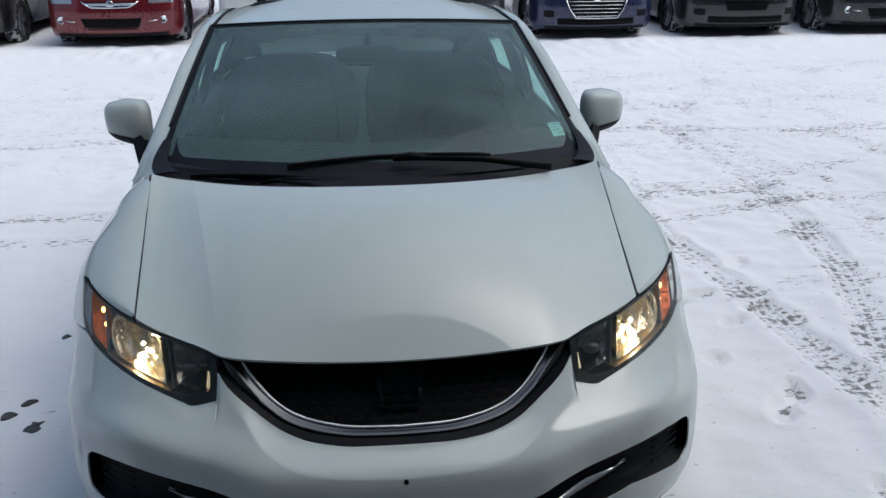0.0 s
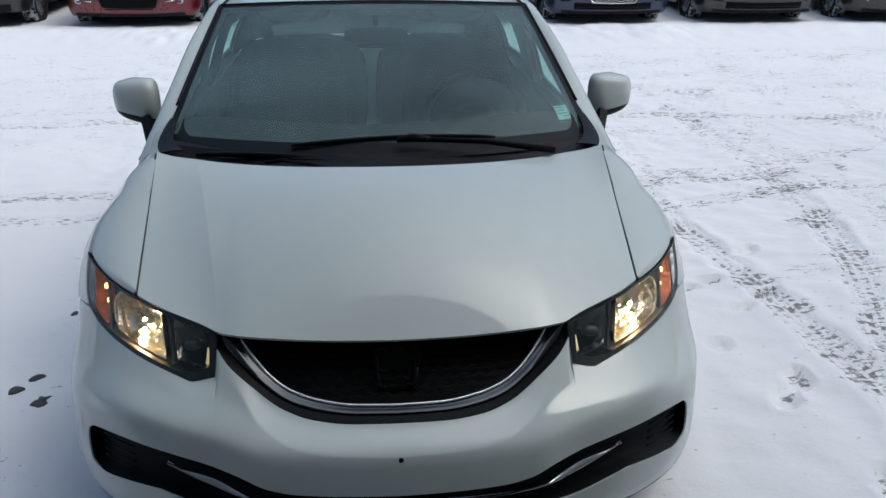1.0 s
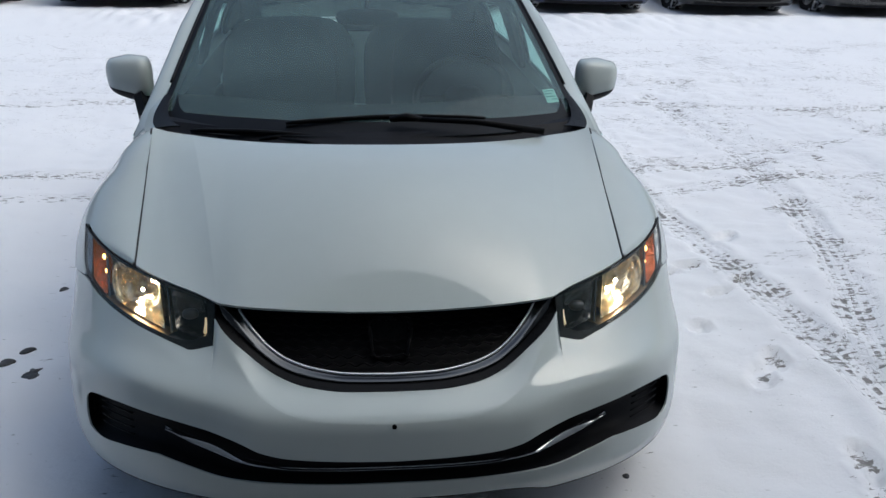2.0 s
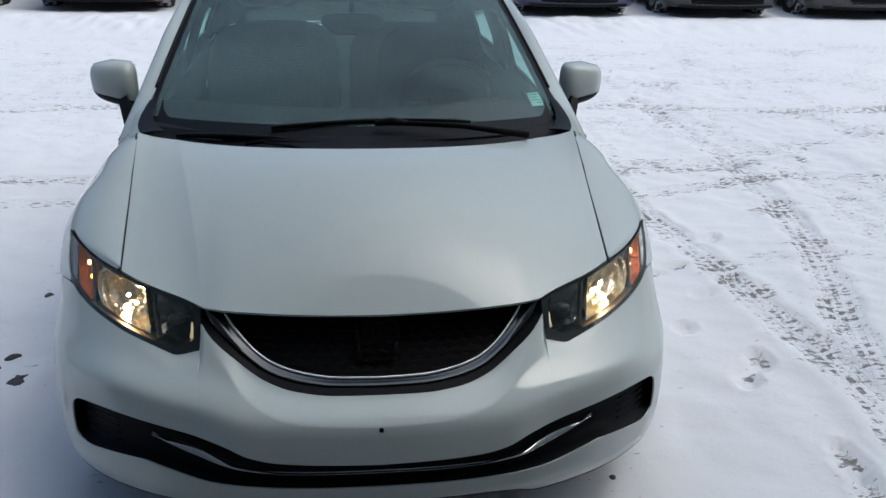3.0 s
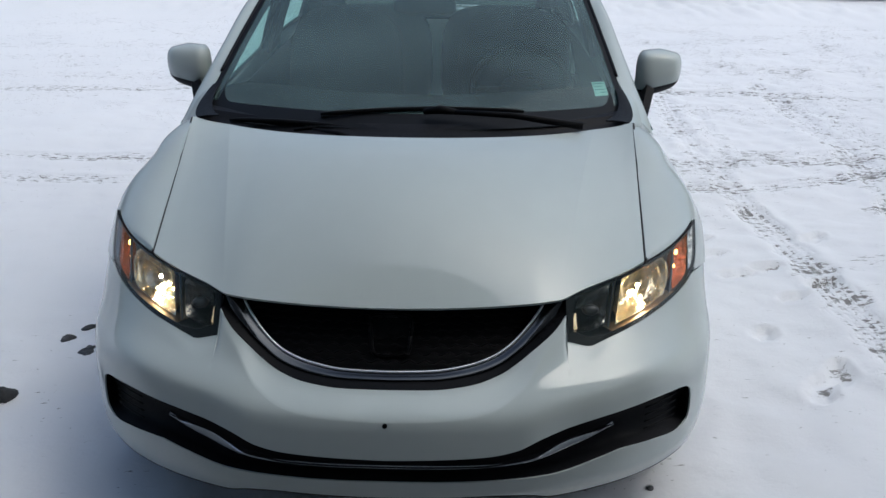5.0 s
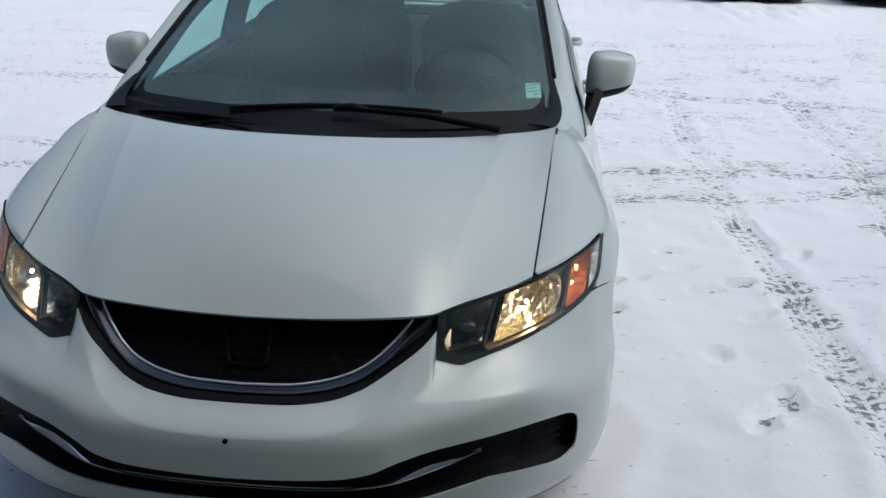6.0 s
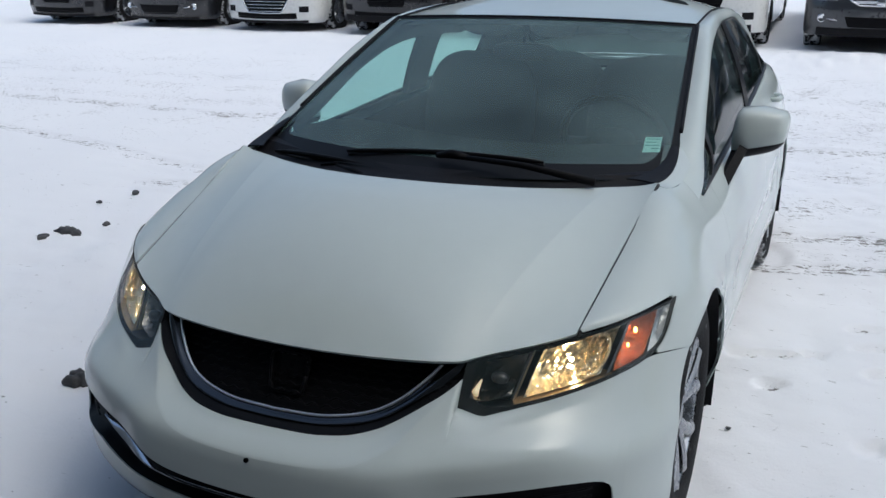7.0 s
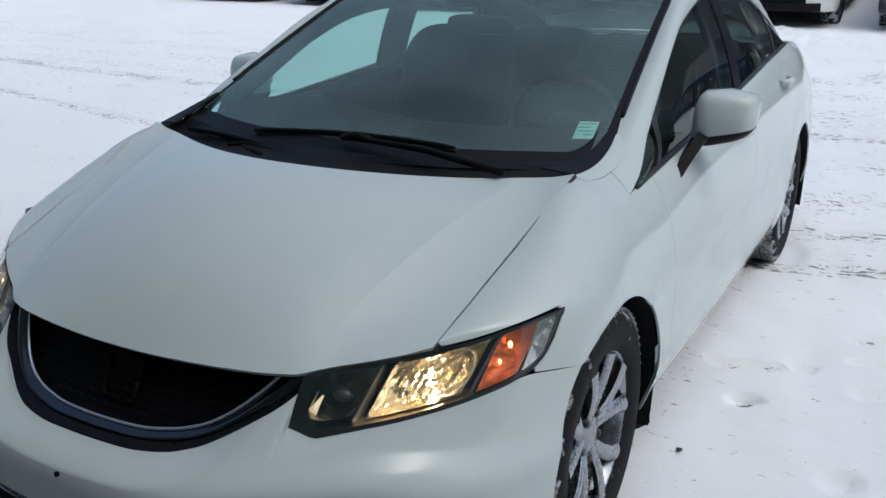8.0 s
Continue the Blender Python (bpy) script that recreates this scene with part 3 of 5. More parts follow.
hood_seam_z, belt_z = curve([(0.40, 0.64), (0.487, 0.672), (0.80, 0.786), (1.104, 0.890), (1.245, 0.888)]), curve([(1.245, 0.829), (1.30, 0.834), (1.9, 0.876), (2.6, 0.935), (3.3, 0.978), (3.75, 0.992), (4.1, 0.975), (4.55, 0.93)])
PILLAR_Y = 1.245
rail_top_x = lambda y: hood_seam_x(y) if y <= PILLAR_Y else belt_x(y)
rail_top_z = lambda y: hood_seam_z(y) if y <= PILLAR_Y else belt_z(y)
half_wide = curve([(0.9, 0.850), (1.3, 0.852), (2.0, 0.857), (3.2, 0.857), (3.7, 0.852), (4.1, 0.828), (4.35, 0.775), (4.5, 0.69), (4.56, 0.60)])


def side_form(y, z):
    """x of the side skin before its small features."""
    xt, zt = float(rail_top_x(y)), float(rail_top_z(y))
    zb = 0.58
    m = float(smooth(0.90, 1.10, y))
    w = wide(y, min(z, 0.72)) * (1 - m) + float(half_wide(y)) * m
    w0 = (wide(y, zb) + 0.006) * (1 - m) + (float(half_wide(y)) + 0.003) * m
    if z < 0.42:
        w -= 0.05 * ((0.42 - z) / 0.21) ** 2 * float(smooth(0.9, 1.2, y))
    if z > zb:
        t = min((z - zb) / (zt - zb), 1)
        n = 2.2 - 0.65 * float(smooth(0.8, 1.2, y))
        e = xt + (w0 - xt) * (1 - t ** n) ** (1 / n)
        if PILLAR_Y < y < 1.6:
            t1 = min((z - zb) / 0.308, 1)
            k = float(smooth(PILLAR_Y, 1.6, y))
            e = (0.689 + (w0 - 0.689) * (1 - t1 ** n) ** (1 / n)) * (1 - k) + e * k
        d = e - w
        w = w + 0.5 * (d - math.sqrt(d * d + 0.00015 * (1 - t)))
    return w


def side(y, z):
    """x of the side skin: front skin, doors and quarter, rounded over the shoulder."""
    w = side_form(y, z)
    k = float((1 - smooth(0.80, 0.845, z)) * smooth(0.86, 1.04, y) * (1 - smooth(1.7, 2.0, y)))
    if k > 0:
        w += k * (sum(c * side_form(y + d * 0.055, z) for d, c in ((-3, 1), (-2, 2), (-1, 3), (0, 4), (1, 3), (2, 2), (3, 1))) / 16 - w)
    # a shallow hollow along the doors above the sill
    w -= 0.012 * math.exp(-((z - 0.50) / 0.09) ** 2) * float(smooth(1.45, 1.8, y)) * float(1 - smooth(3.1, 3.3, y))
    # lips round the wheel arches
    for wy in (ARCH_Y, REAR_Y):
        r = math.hypot(y - wy, z - HUB_Z)
        w += 0.008 * math.exp(-((r - ARCH_R - 0.01) / 0.035) ** 2) * (z < 0.72)
    return w


def arch_z(y, base):
    """Lower edge of the side skin at y."""
    for wy in (ARCH_Y, REAR_Y):
        if abs(y - wy) < ARCH_R:
            return max(base, HUB_Z + math.sqrt(ARCH_R ** 2 - (y - wy) ** 2))
    return base


def arch_front(z):
    return ARCH_Y - math.sqrt(max(ARCH_R ** 2 - (z - HUB_Z) ** 2, 0))


def lin(a, b, n):
    return [a + (b - a) * i / (n - 1) for i in range(n)]


sedan = tagged(new("sedan_car"), "white four-door sedan with lit headlights parked on snow", "car")


def both(name, geo, material, parent, label="", **kw):
    """The part and its mirror image as two objects."""
    return part(name, geo, material, parent, label, **kw), part(name, mirrored(geo), material, parent, label, **kw)


# ---- bumper ----
def bumper_top(x):
    a = abs(x)
    if a <= 0.412:
        return float(surround_z(a))
    return float(lamp_low(a)) if a < 0.76 else float(lamp_low(0.76))


def strip(low, high, xs, rows, inset=0.0):
    return patch(lambda x, r: (lambda z: (x, front(x, z) + inset, z))(low(x) + (high(x) - low(x)) * r), xs, lin(0, 1, rows))


def whole_xs(limit, n):
    pos = sorted(set(lin(0.0, limit, n)) | {0.404, 0.407, 0.4095, 0.4115, 0.4135, 0.7355, 0.7395, 0.7415, 0.7426})
    pos = [p for p in pos if p <= limit]
    return [-p for p in reversed(pos[1:])] + pos


XS = whole_xs(0.76, 62)
lip_fn = lambda x: float(lip_z(abs(x)))
ilow = lambda x: float(intake_low(min(abs(x), 0.7425)))
itop = lambda x: float(intake_top(min(abs(x), 0.7425)))


def bumper_side(k, r, z0, z1):
    """The bumper round the corner to the wheel arch."""
    z = z0 + (z1 - z0) * r
    y = front(0.76, z) * (1 - k) + arch_front(max(z, 0.1)) * k
    return (wide(y, z) - 0.05 * max(0, (0.28 - z) / 0.12) ** 2 * k * 0.5, y, z)


SEAM_Y = 0.757
seam_z = lambda y: float(np.interp(y, [0.60, SEAM_Y], [0.606, 0.583]))


def corner_top(k):
    y = front(0.76, 0.603) * (1 - k) + SEAM_Y * k
    return float(lamp_low(0.76)) * (1 - min(1, 4 * k)) + seam_z(y) * min(1, 4 * k)


corner = merge(patch(lambda k, r: bumper_side(k, r, lip_z(0.76) + (0.175 - lip_z(0.76)) * k, 0.335), lin(0, 1, 12), lin(0, 1, 9)),
               patch(lambda k, r: bumper_side(k, r, 0.335, min(0.57, corner_top(k) - 0.012)), lin(0, 1, 12), lin(0, 1, 16)),
               patch(lambda k, r: bumper_side(k, r, min(0.57, corner_top(k) - 0.012), corner_top(k)), lin(0, 1, 12), lin(0, 1, 9)))
crease = lambda x: min(float(smile_z(min(abs(x), 0.40))), bumper_top(x) - 0.012)
side_fold = lambda x: min(float(fold_z(abs(x))), crease(x) - 0.004)
main_skin = merge(strip(itop, side_fold, XS, 14), strip(side_fold, crease, XS, 9), strip(crease, bumper_top, XS, 9), strip(lip_fn, ilow, XS, 9))
bumper = part("front_bumper", merge(main_skin, corner, mirrored(corner)), PAINT, sedan, "white painted front bumper with a speckled finish", ref=SEDAN_MID, thick=0.004)


def recess(x, r):
    """The hollow of the lower intake: edge, wall, back, wall, edge."""
    depth, t = {0: (0.001, 0), 1: (0.03, 0.03), 2: (0.055, 0.10), 3: (0.06, 0.5), 4: (0.055, 0.9), 5: (0.03, 0.97), 6: (0.001, 1)}[r]
    z = ilow(x) + (itop(x) - ilow(x)) * t
    return (x, front(x, z) + depth, z)


part("lower_intake", patch(recess, [x for x in XS if abs(x) <= 0.743], range(7)), BLACK_PLASTIC, bumper, "black plastic lower air intake", ref=SEDAN_MID)
strip_z = curve([(0, 0.306), (0.23, 0.304), (0.32, 0.312), (0.42, 0.333), (0.49, 0.352), (0.525, 0.364)])
strip_h = curve([(0, 0.007), (0.22, 0.008), (0.32, 0.016), (0.42, 0.026), (0.49, 0.018), (0.525, 0.002)])
part("chrome_strip", patch(lambda x, r: (x, front(x, float(strip_z(abs(x)))) + 0.024 - 0.012 * math.sin(math.pi * r), float(strip_z(abs(x))) + float(strip_h(abs(x))) * (r - 0.6)),
                           lin(-0.525, 0.525, 71), lin(0, 1, 7)), CHROME, bumper, "chrome strip across the lower intake", ref=SEDAN_MID, thick=0.006)
for sx in (-1, 1):
    for k in range(4):
        z = 0.312 + 0.019 * k
        part("fog_slat", tube([(sx * x, front(x, z) + 0.03, z) for x in lin(0.61, 0.70, 8)], 0.0022, 6), GRILLE_BLACK, bumper)
part("bolt_hole", moved(lathe([(0.0, 0.0), (0.0046, 0.0), (0.0057, -0.002), (0.0057, -0.006)], 16), pose(0, front(0, 0.422) - 0.0035, 0.422, 0, 0, 90)), GRILLE_BLACK, bumper)
part("bumper_lip", patch(lambda x, r: (x, front(x, lip_fn(x)) + 0.002 + 0.10 * r, lip_fn(x) - 0.004 - 0.02 * math.sin(math.pi * r)), lin(-0.74, 0.74, 60), lin(0, 1, 5)), BLACK_PLASTIC, bumper, thick=0.004, ref=(0, 0.5, 0.6))

# ---- grille ----
grille = part("grille", patch(lambda k, r: (lambda x, z: (x, front(x, z) + 0.004 + 0.02 * r, z))(
    (0.414 + 0.008 * r) * k, float(surround_z(0.414 * abs(k))) * (1 - r) + (float(surround_z(0.414 * abs(k))) + 0.014 + 0.012 * abs(k)) * r), lin(-1, 1, 81), lin(0, 1, 5)),
    BLACK_GLOSS, sedan, "gloss black grille surround", ref=SEDAN_MID, thick=0.004)
chrome_in = curve([(0, 0.492), (0.10, 0.494), (0.18, 0.503), (0.24, 0.518), (0.28, 0.538), (0.32, 0.570), (0.35, 0.602), (0.372, 0.632)])
chrome_out = curve([(0, 0.480), (0.10, 0.481), (0.19, 0.488), (0.26, 0.505), (0.31, 0.532), (0.36, 0.566), (0.40, 0.601), (0.428, 0.632)])


def chrome_band(k, r):
    xo, xi = 0.428 * k, 0.372 * k
    zo, zi = float(chrome_out(abs(xo))), float(chrome_in(abs(xi)))
    x, z = xo + (xi - xo) * r, zo + (zi - zo) * r
    return (x, front(x, z) + 0.016 - 0.008 * math.sin(math.pi * min(r * 1.3, 1)) + 0.006 * r * r, z)


part("chrome_trim", patch(chrome_band, lin(-1, 1, 101), lin(0, 1, 9)), mat("dark_chrome", (0.085, 0.088, 0.092), 0.18, metal=1.0, noise_scale=6, rough_vary=0.05), grille, "dark chrome trim round the grille", ref=SEDAN_MID, thick=0.004)
part("chrome_edge", tube([tuple(Vector(chrome_band(k, 1.0)) + Vector((0, -0.001, 0.001))) for k in lin(-0.985, 0.985, 121)], 0.0036, 6), mat("bright_edge", (0.85, 0.86, 0.88), 0.38, metal=1.0, noise_scale=6, rough_vary=0.05), grille, "bright chrome inner edge")
part("grille_back", patch(lambda x, r: (x, front(x, 0.44 + 0.172 * r) + 0.055, 0.44 + 0.172 * r), lin(-0.44, 0.44, 30), lin(0, 1, 4)), GRILLE_BLACK, grille, ref=SEDAN_MID)


def grille_mesh():
    """Honeycomb bars, swept with the grille's plan curve."""
    geos = []
    for row in range(9):
        z = 0.505 + row * 0.0145
        lim = 0.335 - 0.14 * max(0, (0.57 - z) / 0.06)
        pts = []
        n = 60
        for i in range(n + 1):
            x = -lim + 2 * lim * i / n
            pts.append((x, front(x, z) + 0.040, z + 0.0045 * math.sin(x * 2 * math.pi / 0.036 + math.pi * row)))
        geos.append(tube(pts, 0.0022, 4))
    return merge(*geos)


part("grille_mesh", grille_mesh(), GRILLE_BLACK, grille, "black honeycomb mesh")
badge = [(0.052 * (1 - 0.10 * (1 - s)) * c, 0.044 * s) for c, s in ((math.copysign(abs(math.cos(a)) ** 0.35, math.cos(a)), math.copysign(abs(math.sin(a)) ** 0.35, math.sin(a))) for a in lin(0, 2 * math.pi, 41))]
part("badge", merge(tube([(x, front(0, 0.557) + 0.030 + 0.4 * z, 0.555 + z) for x, z in badge], 0.005, 6),
                    patch(lambda a, r: (badge[a][0] * r, front(0, 0.557) + 0.038 + 0.4 * badge[a][1] * r, 0.555 + badge[a][1] * r), range(41), lin(0.05, 0.97, 3))), BLACK_GLOSS, grille, "blacked-out plain badge plate")

# ---- headlights ----
def lamp_pt(u, v, out):
    """A point of the lamp: u along it, v from lower to upper edge, out: metres behind the skin."""
    x = 0.412 + (0.7945 - 0.412) * u
    lo, hi = float(lamp_low(x)), float(lamp_up(x))
    z = lo + (hi - lo) * v
    n = Vector((0.45 + 0.5 * u, -0.8 + 0.55 * u, 0.35)).normalized()
    return tuple(Vector((x, front(x, z), z)) - n * out)


def headlight(sx):
    flip = (lambda g: g) if sx > 0 else mirrored
    us = sorted(set(lin(0, 1, 40)) | {0.985, 0.995})
    base = part("headlight", flip(merge(patch(lambda u, r: lamp_pt(u, (0.06 + 0.18 * (1 - smooth(0.0, 0.30, u))) * r, 0.002 + 0.004 * r), us, lin(0, 1, 3)), patch(lambda u, r: lamp_pt(u, 1 - 0.065 * r, 0.002 + 0.004 * r), us, lin(0, 1, 3)),
                                        patch(lambda r, v: lamp_pt(0.055 * r, v, 0.0025 + 0.004 * r), lin(0, 1, 3), lin(0, 1, 9)))), LAMP_BLACK, sedan,
                "lit headlight with clear lens and amber corner", ref=SEDAN_MID, thick=0.003)
    part("lens", flip(patch(lambda u, v: lamp_pt(u, v, -0.003), us, lin(0, 1, 10))), LENS, base, "clear curved lens", ref=SEDAN_MID).visible_shadow = False
    part("housing", flip(patch(lambda u, v: lamp_pt(u, v, 0.003 + 0.109 * min(1, 9 * u) * min(1, 9 * (1 - u)) * min(1, 5 * v) * min(1, 5 * (1 - v))), us, lin(0, 1, 14))), LAMP_GREY, base, "dark inner housing", ref=SEDAN_MID)

    def faceted(name, u0, u1, v0, v1, d0, d1, nu, nv, jitter, material, label, seed, lean=0.22):
        rs = np.random.RandomState(seed)
        D = rs.uniform(-jitter, jitter, (nu, nv))
        def pt(i, j):
            a, b = i / (nu - 1), j / (nv - 1)
            bulge = (1 - (2 * a - 1) ** 2) ** 0.6 * (1 - (2 * b - 1) ** 2) ** 0.6
            return lamp_pt(u0 + (u1 - u0) * (a + lean * (b - 0.5)), v0 + (v1 - v0) * b, d0 + (d1 - d0) * bulge + D[i][j] * (1 if 0 < i < nu - 1 and 0 < j < nv - 1 else 0))
        return part(name, flip(patch(pt, range(nu), range(nv))), material, base, label, ref=SEDAN_MID, flat=True)

    faceted("low_beam_reflector", 0.385, 0.755, 0.13, 0.935, 0.018, 0.082, 19, 11, 0.0045, REFLECTOR, "bright faceted low-beam reflector", 5, 0.16)
    part("reflector_wing", flip(patch(lambda r, v: lamp_pt(0.322 + 0.068 * r + 0.07 * (v - 0.5), v, 0.010 + 0.050 * r + 0.0012 * math.sin(r * 30)), lin(0, 1, 17), lin(0.12, 0.93, 7))), WING, base, "slanted reflector wing", ref=SEDAN_MID)
    part("bowl_rim", flip(tube([lamp_pt(0.665 + 0.075 * math.cos(a), 0.54 + 0.36 * math.sin(a), 0.014) for a in lin(-1.9, 1.9, 31)], 0.0045, 8)), SPARKLE, base, "sparkling bowl rim")
    part("bowl_rim", flip(tube([lamp_pt(0.650 + 0.068 * math.cos(a), 0.54 + 0.29 * math.sin(a), 0.026) for a in lin(-1.7, 1.7, 27)], 0.004, 8)), SPARKLE, base, "sparkling bowl rim")
    # added glowing tube: the bright streak at the lamp's inner edge
    part("glint_streak", flip(tube([lamp_pt(0.095, 0.30, 0.030), lamp_pt(0.105, 0.42, 0.034), lamp_pt(0.125, 0.58, 0.040)], [0.009, 0.006, 0.002], 8)), STREAK_GLOW, base, "faint glowing tube in place of a reflector glint")
    part("reflector_shelf", flip(patch(lambda u, r: lamp_pt(u, 0.065 + 0.085 * r, 0.007 + 0.030 * r), lin(0.31, 0.77, 24), lin(0, 1, 5))), SHELF, base, "brownish reflector shelf", ref=SEDAN_MID)
    cap = lamp_pt(0.22, 0.56, 0.034)
    part("high_beam_cap", blob((sx * cap[0], cap[1], cap[2]), (0.040, 0.030, 0.026), 2.2, 18, 11), LAMP_GREY, base, "dark cap before the high-beam bulb")
    faceted("high_beam_reflector", 0.085, 0.315, 0.22, 0.90, 0.022, 0.080, 8, 6, 0.004, HIGH_REFLECTOR, "dark high-beam reflector", 8)
    faceted("turn_signal", 0.795, 0.930, 0.09, 0.92, 0.012, 0.042, 9, 12, 0.003, AMBER, "lit amber turn signal", 11, 0.30)
    faceted("corner_reflector", 0.925, 0.985, 0.10, 0.92, 0.008, 0.02, 4, 6, 0.002, CLEAR_CORNER, "clear corner reflector", 13)
    part("divider", flip(patch(lambda r, v: lamp_pt(0.312 + 0.008 * r + 0.07 * (v - 0.5), v, 0.012), lin(0, 1, 2), lin(0.16, 0.92, 8))), LAMP_GREY, base, thick=0.003, ref=SEDAN_MID)
    part("divider", flip(patch(lambda r, v: lamp_pt(0.772 + 0.014 * r + 0.07 * (v - 0.5), v, 0.010), lin(0, 1, 2), lin(0.10, 0.93, 8))), LAMP_GREY, base, thick=0.003, ref=SEDAN_MID)
    # the second amber bulb is added for bright specks in the signal
    for name, u, v, d, rad, material in (("bulb", 0.605, 0.54, 0.046, 0.0040, BULB), ("amber_bulb", 0.870, 0.66, 0.024, 0.0045, AMBER_BULB), ("amber_bulb", 0.852, 0.42, 0.027, 0.0032, AMBER_BULB)):
        c = lamp_pt(u, v, d)
        part(name, blob((sx * c[0], c[1], c[2]), (2 * rad, 2 * rad, 2 * rad if name == "bulb" else 3.4 * rad), 2, 14, 9), material, base)
    return base


headlight(1)
headlight(-1)

# ---- hood ----
def hood_front(u):
    x = 0.619 * u
    middle = Vector((x, 0.285 + 0.30 * x * x, 0.622 + 0.05 * x * x))
    if x < 0.33:
        return middle
    z = float(lamp_up(max(x, 0.40))) + 0.003
    return middle.lerp(Vector((x, front(x, z), z)), float(smooth(0.33, 0.47, x)))


def hood_rear(u):
    x = 0.667 * u
    return Vector((x, 0.862 + 0.93 * x * x - 0.897 * x ** 4, 0.893 - 0.141 * x * x + 0.352 * x ** 4))


def hood_pt(u, v, sink=0.0):
    # two creases part as they run back; columns of the mesh follow them
    cr = 0.655 + 0.165 * v
    wide_cr = min(0.17, 0.96 * (1 - cr))
    w = abs(u)
    w = w / 0.7 * cr if w < 0.7 else cr + (w - 0.7) / 0.1 * wide_cr if w < 0.8 else cr + wide_cr + (w - 0.8) / 0.2 * (1 - cr - wide_cr)
    a, b = hood_front(w), hood_rear(w)
    p = a.lerp(b, v)
    edge = 0.060 * (1 - w ** 2.2)
    p.z += edge * (1 - (2 * v - 1) ** 2) * (1.15 - 0.3 * v)
    # raised centre panel between two soft creases
    q = np.clip((w - cr) / wide_cr, 0, 1)
    p.z += 0.0105 * (1 - q) ** 1.7 * smooth(-0.06, 0.28, v) * (1 - 0.6 * smooth(0.75, 1.0, v))
    p.z += 0.0025 * smooth(0.93, 1.0, w)
    p.x = math.copysign(p.x, u)
    p.z -= sink
    return tuple(p)


UH = sorted(set(lin(-0.996, 0.996, 97)) | {s * k for s in (-1, 1) for k in (0.69, 0.698, 0.7, 0.702, 0.71, 0.8)})
VH = [0.0, 0.012] + lin(0.04, 0.985, 40) + [0.996]
hood = part("hood", patch(hood_pt, UH, VH), PAINT, sedan, "smooth white hood with soft creases", ref=SEDAN_MID, thick=0.010)
part("hood_liner", patch(lambda u, v: hood_pt(u, v, 0.03), lin(-1.02, 1.02, 30), lin(0.03, 1.04, 14)), BLACK_PLASTIC, hood, ref=SEDAN_MID)

both("hood_seal", tube([(lambda p: (p[0] + 0.003, p[1], p[2] - 0.007))(hood_pt(0.999, v)) for v in lin(0.0, 1.0, 30)], 0.0045, 6), RUBBER, hood, "black rubber seal in the hood gap")

# ---- fenders ----
def side_patch(ys, low, high, rows):
    def fn(y, r):
        lo, hi = low(y), high(y)
        z = lo + (hi - lo) * r
        return (side(y, z), y, z)
    return patch(fn, ys, rows)


def lamp_edge(curve_fn, x0, x1):
    xs = lin(x0, x1, 60)
    pts = [(front(x, float(curve_fn(x))), float(curve_fn(x))) for x in xs]
    return lambda y: float(np.interp(y, [p[0] for p in pts], [p[1] for p in pts]))


lamp_up_y = lamp_edge(lamp_up, 0.60, 0.7945)
lamp_low_y = lamp_edge(lamp_low, 0.70, 0.7945)
top_fn = lambda y: float(rail_top_z(y))
tip_y = front(0.7945, 0.708)
RV = [math.sin(math.pi / 2 * k / 27) for k in range(28)]
seam_low = lambda y: arch_z(y, 0.0) if y > SEAM_Y else max(arch_z(y, 0.0), seam_z(y) + 0.0025)
FENDER_MID = 0.66


def fender_upper(y, r, under=False, belt=False):
    hi = float(belt_z(y)) if belt else top_fn(y)
    lo = min(FENDER_MID, hi - 0.002)
    part_z = min(0.78, lo + (hi - lo) * 0.71)
    z = lo + (part_z - lo) * r / RV[18] if r <= RV[18] else part_z + (hi - part_z) * (r - RV[18]) / (1 - RV[18])
    if y < tip_y - 1e-4:
        z = min(z, lamp_low_y(y) - 0.002) if under else max(z, min(lamp_up_y(y) + 0.003, hi - 0.003))
    return (side(y, z), y, z)


FY1 = lin(tip_y, 1.235, 36) + [PILLAR_Y]
FY2 = [PILLAR_Y, 1.262, 1.28, 1.294, 1.303, 1.308, 1.3115, 1.3125, 1.33, 1.36, 1.39, 1.4205]
low_fn = lambda y: seam_low(y) if y < 1.312 else 0.20
fender_geo = merge(patch(fender_upper, lin(0.512, tip_y - 0.002, 18) + FY1, RV), patch(lambda y, r: fender_upper(y, r, False, True), lin(PILLAR_Y, 1.4205, 10), RV),
                   patch(lambda y, r: fender_upper(y, r, True), lin(0.70, tip_y - 0.002, 8) + [tip_y], RV),
                   side_patch(lin(0.635, tip_y - 0.001, 10) + [tip_y], seam_low, lambda y: max(min(lamp_low_y(y) - 0.002, FENDER_MID), seam_low(y) + 0.001) if y < tip_y - 1e-4 else FENDER_MID, lin(0, 1, 16)),
                   side_patch(FY1, low_fn, lambda y: FENDER_MID, lin(0, 1, 16)), side_patch(FY2, low_fn, lambda y: FENDER_MID, lin(0, 1, 16)))
both("fender", fender_geo, PAINT, sedan, "white front fender", ref=SEDAN_MID, thick=0.006)

# ---- doors and quarter panels ----
def door_geo(y0, y1, base=0.215):
    ys = lin(y0, y1, 26)
    return side_patch(ys, lambda y: arch_z(y, base), top_fn, RV)


front_doors = both("front_door", door_geo(1.4217, 2.5104), PAINT, sedan, "white front door", ref=SEDAN_MID, thick=0.008)
rear_doors = both("rear_door", door_geo(2.5116, 3.4224), PAINT, sedan, "white rear door", ref=SEDAN_MID, thick=0.008)
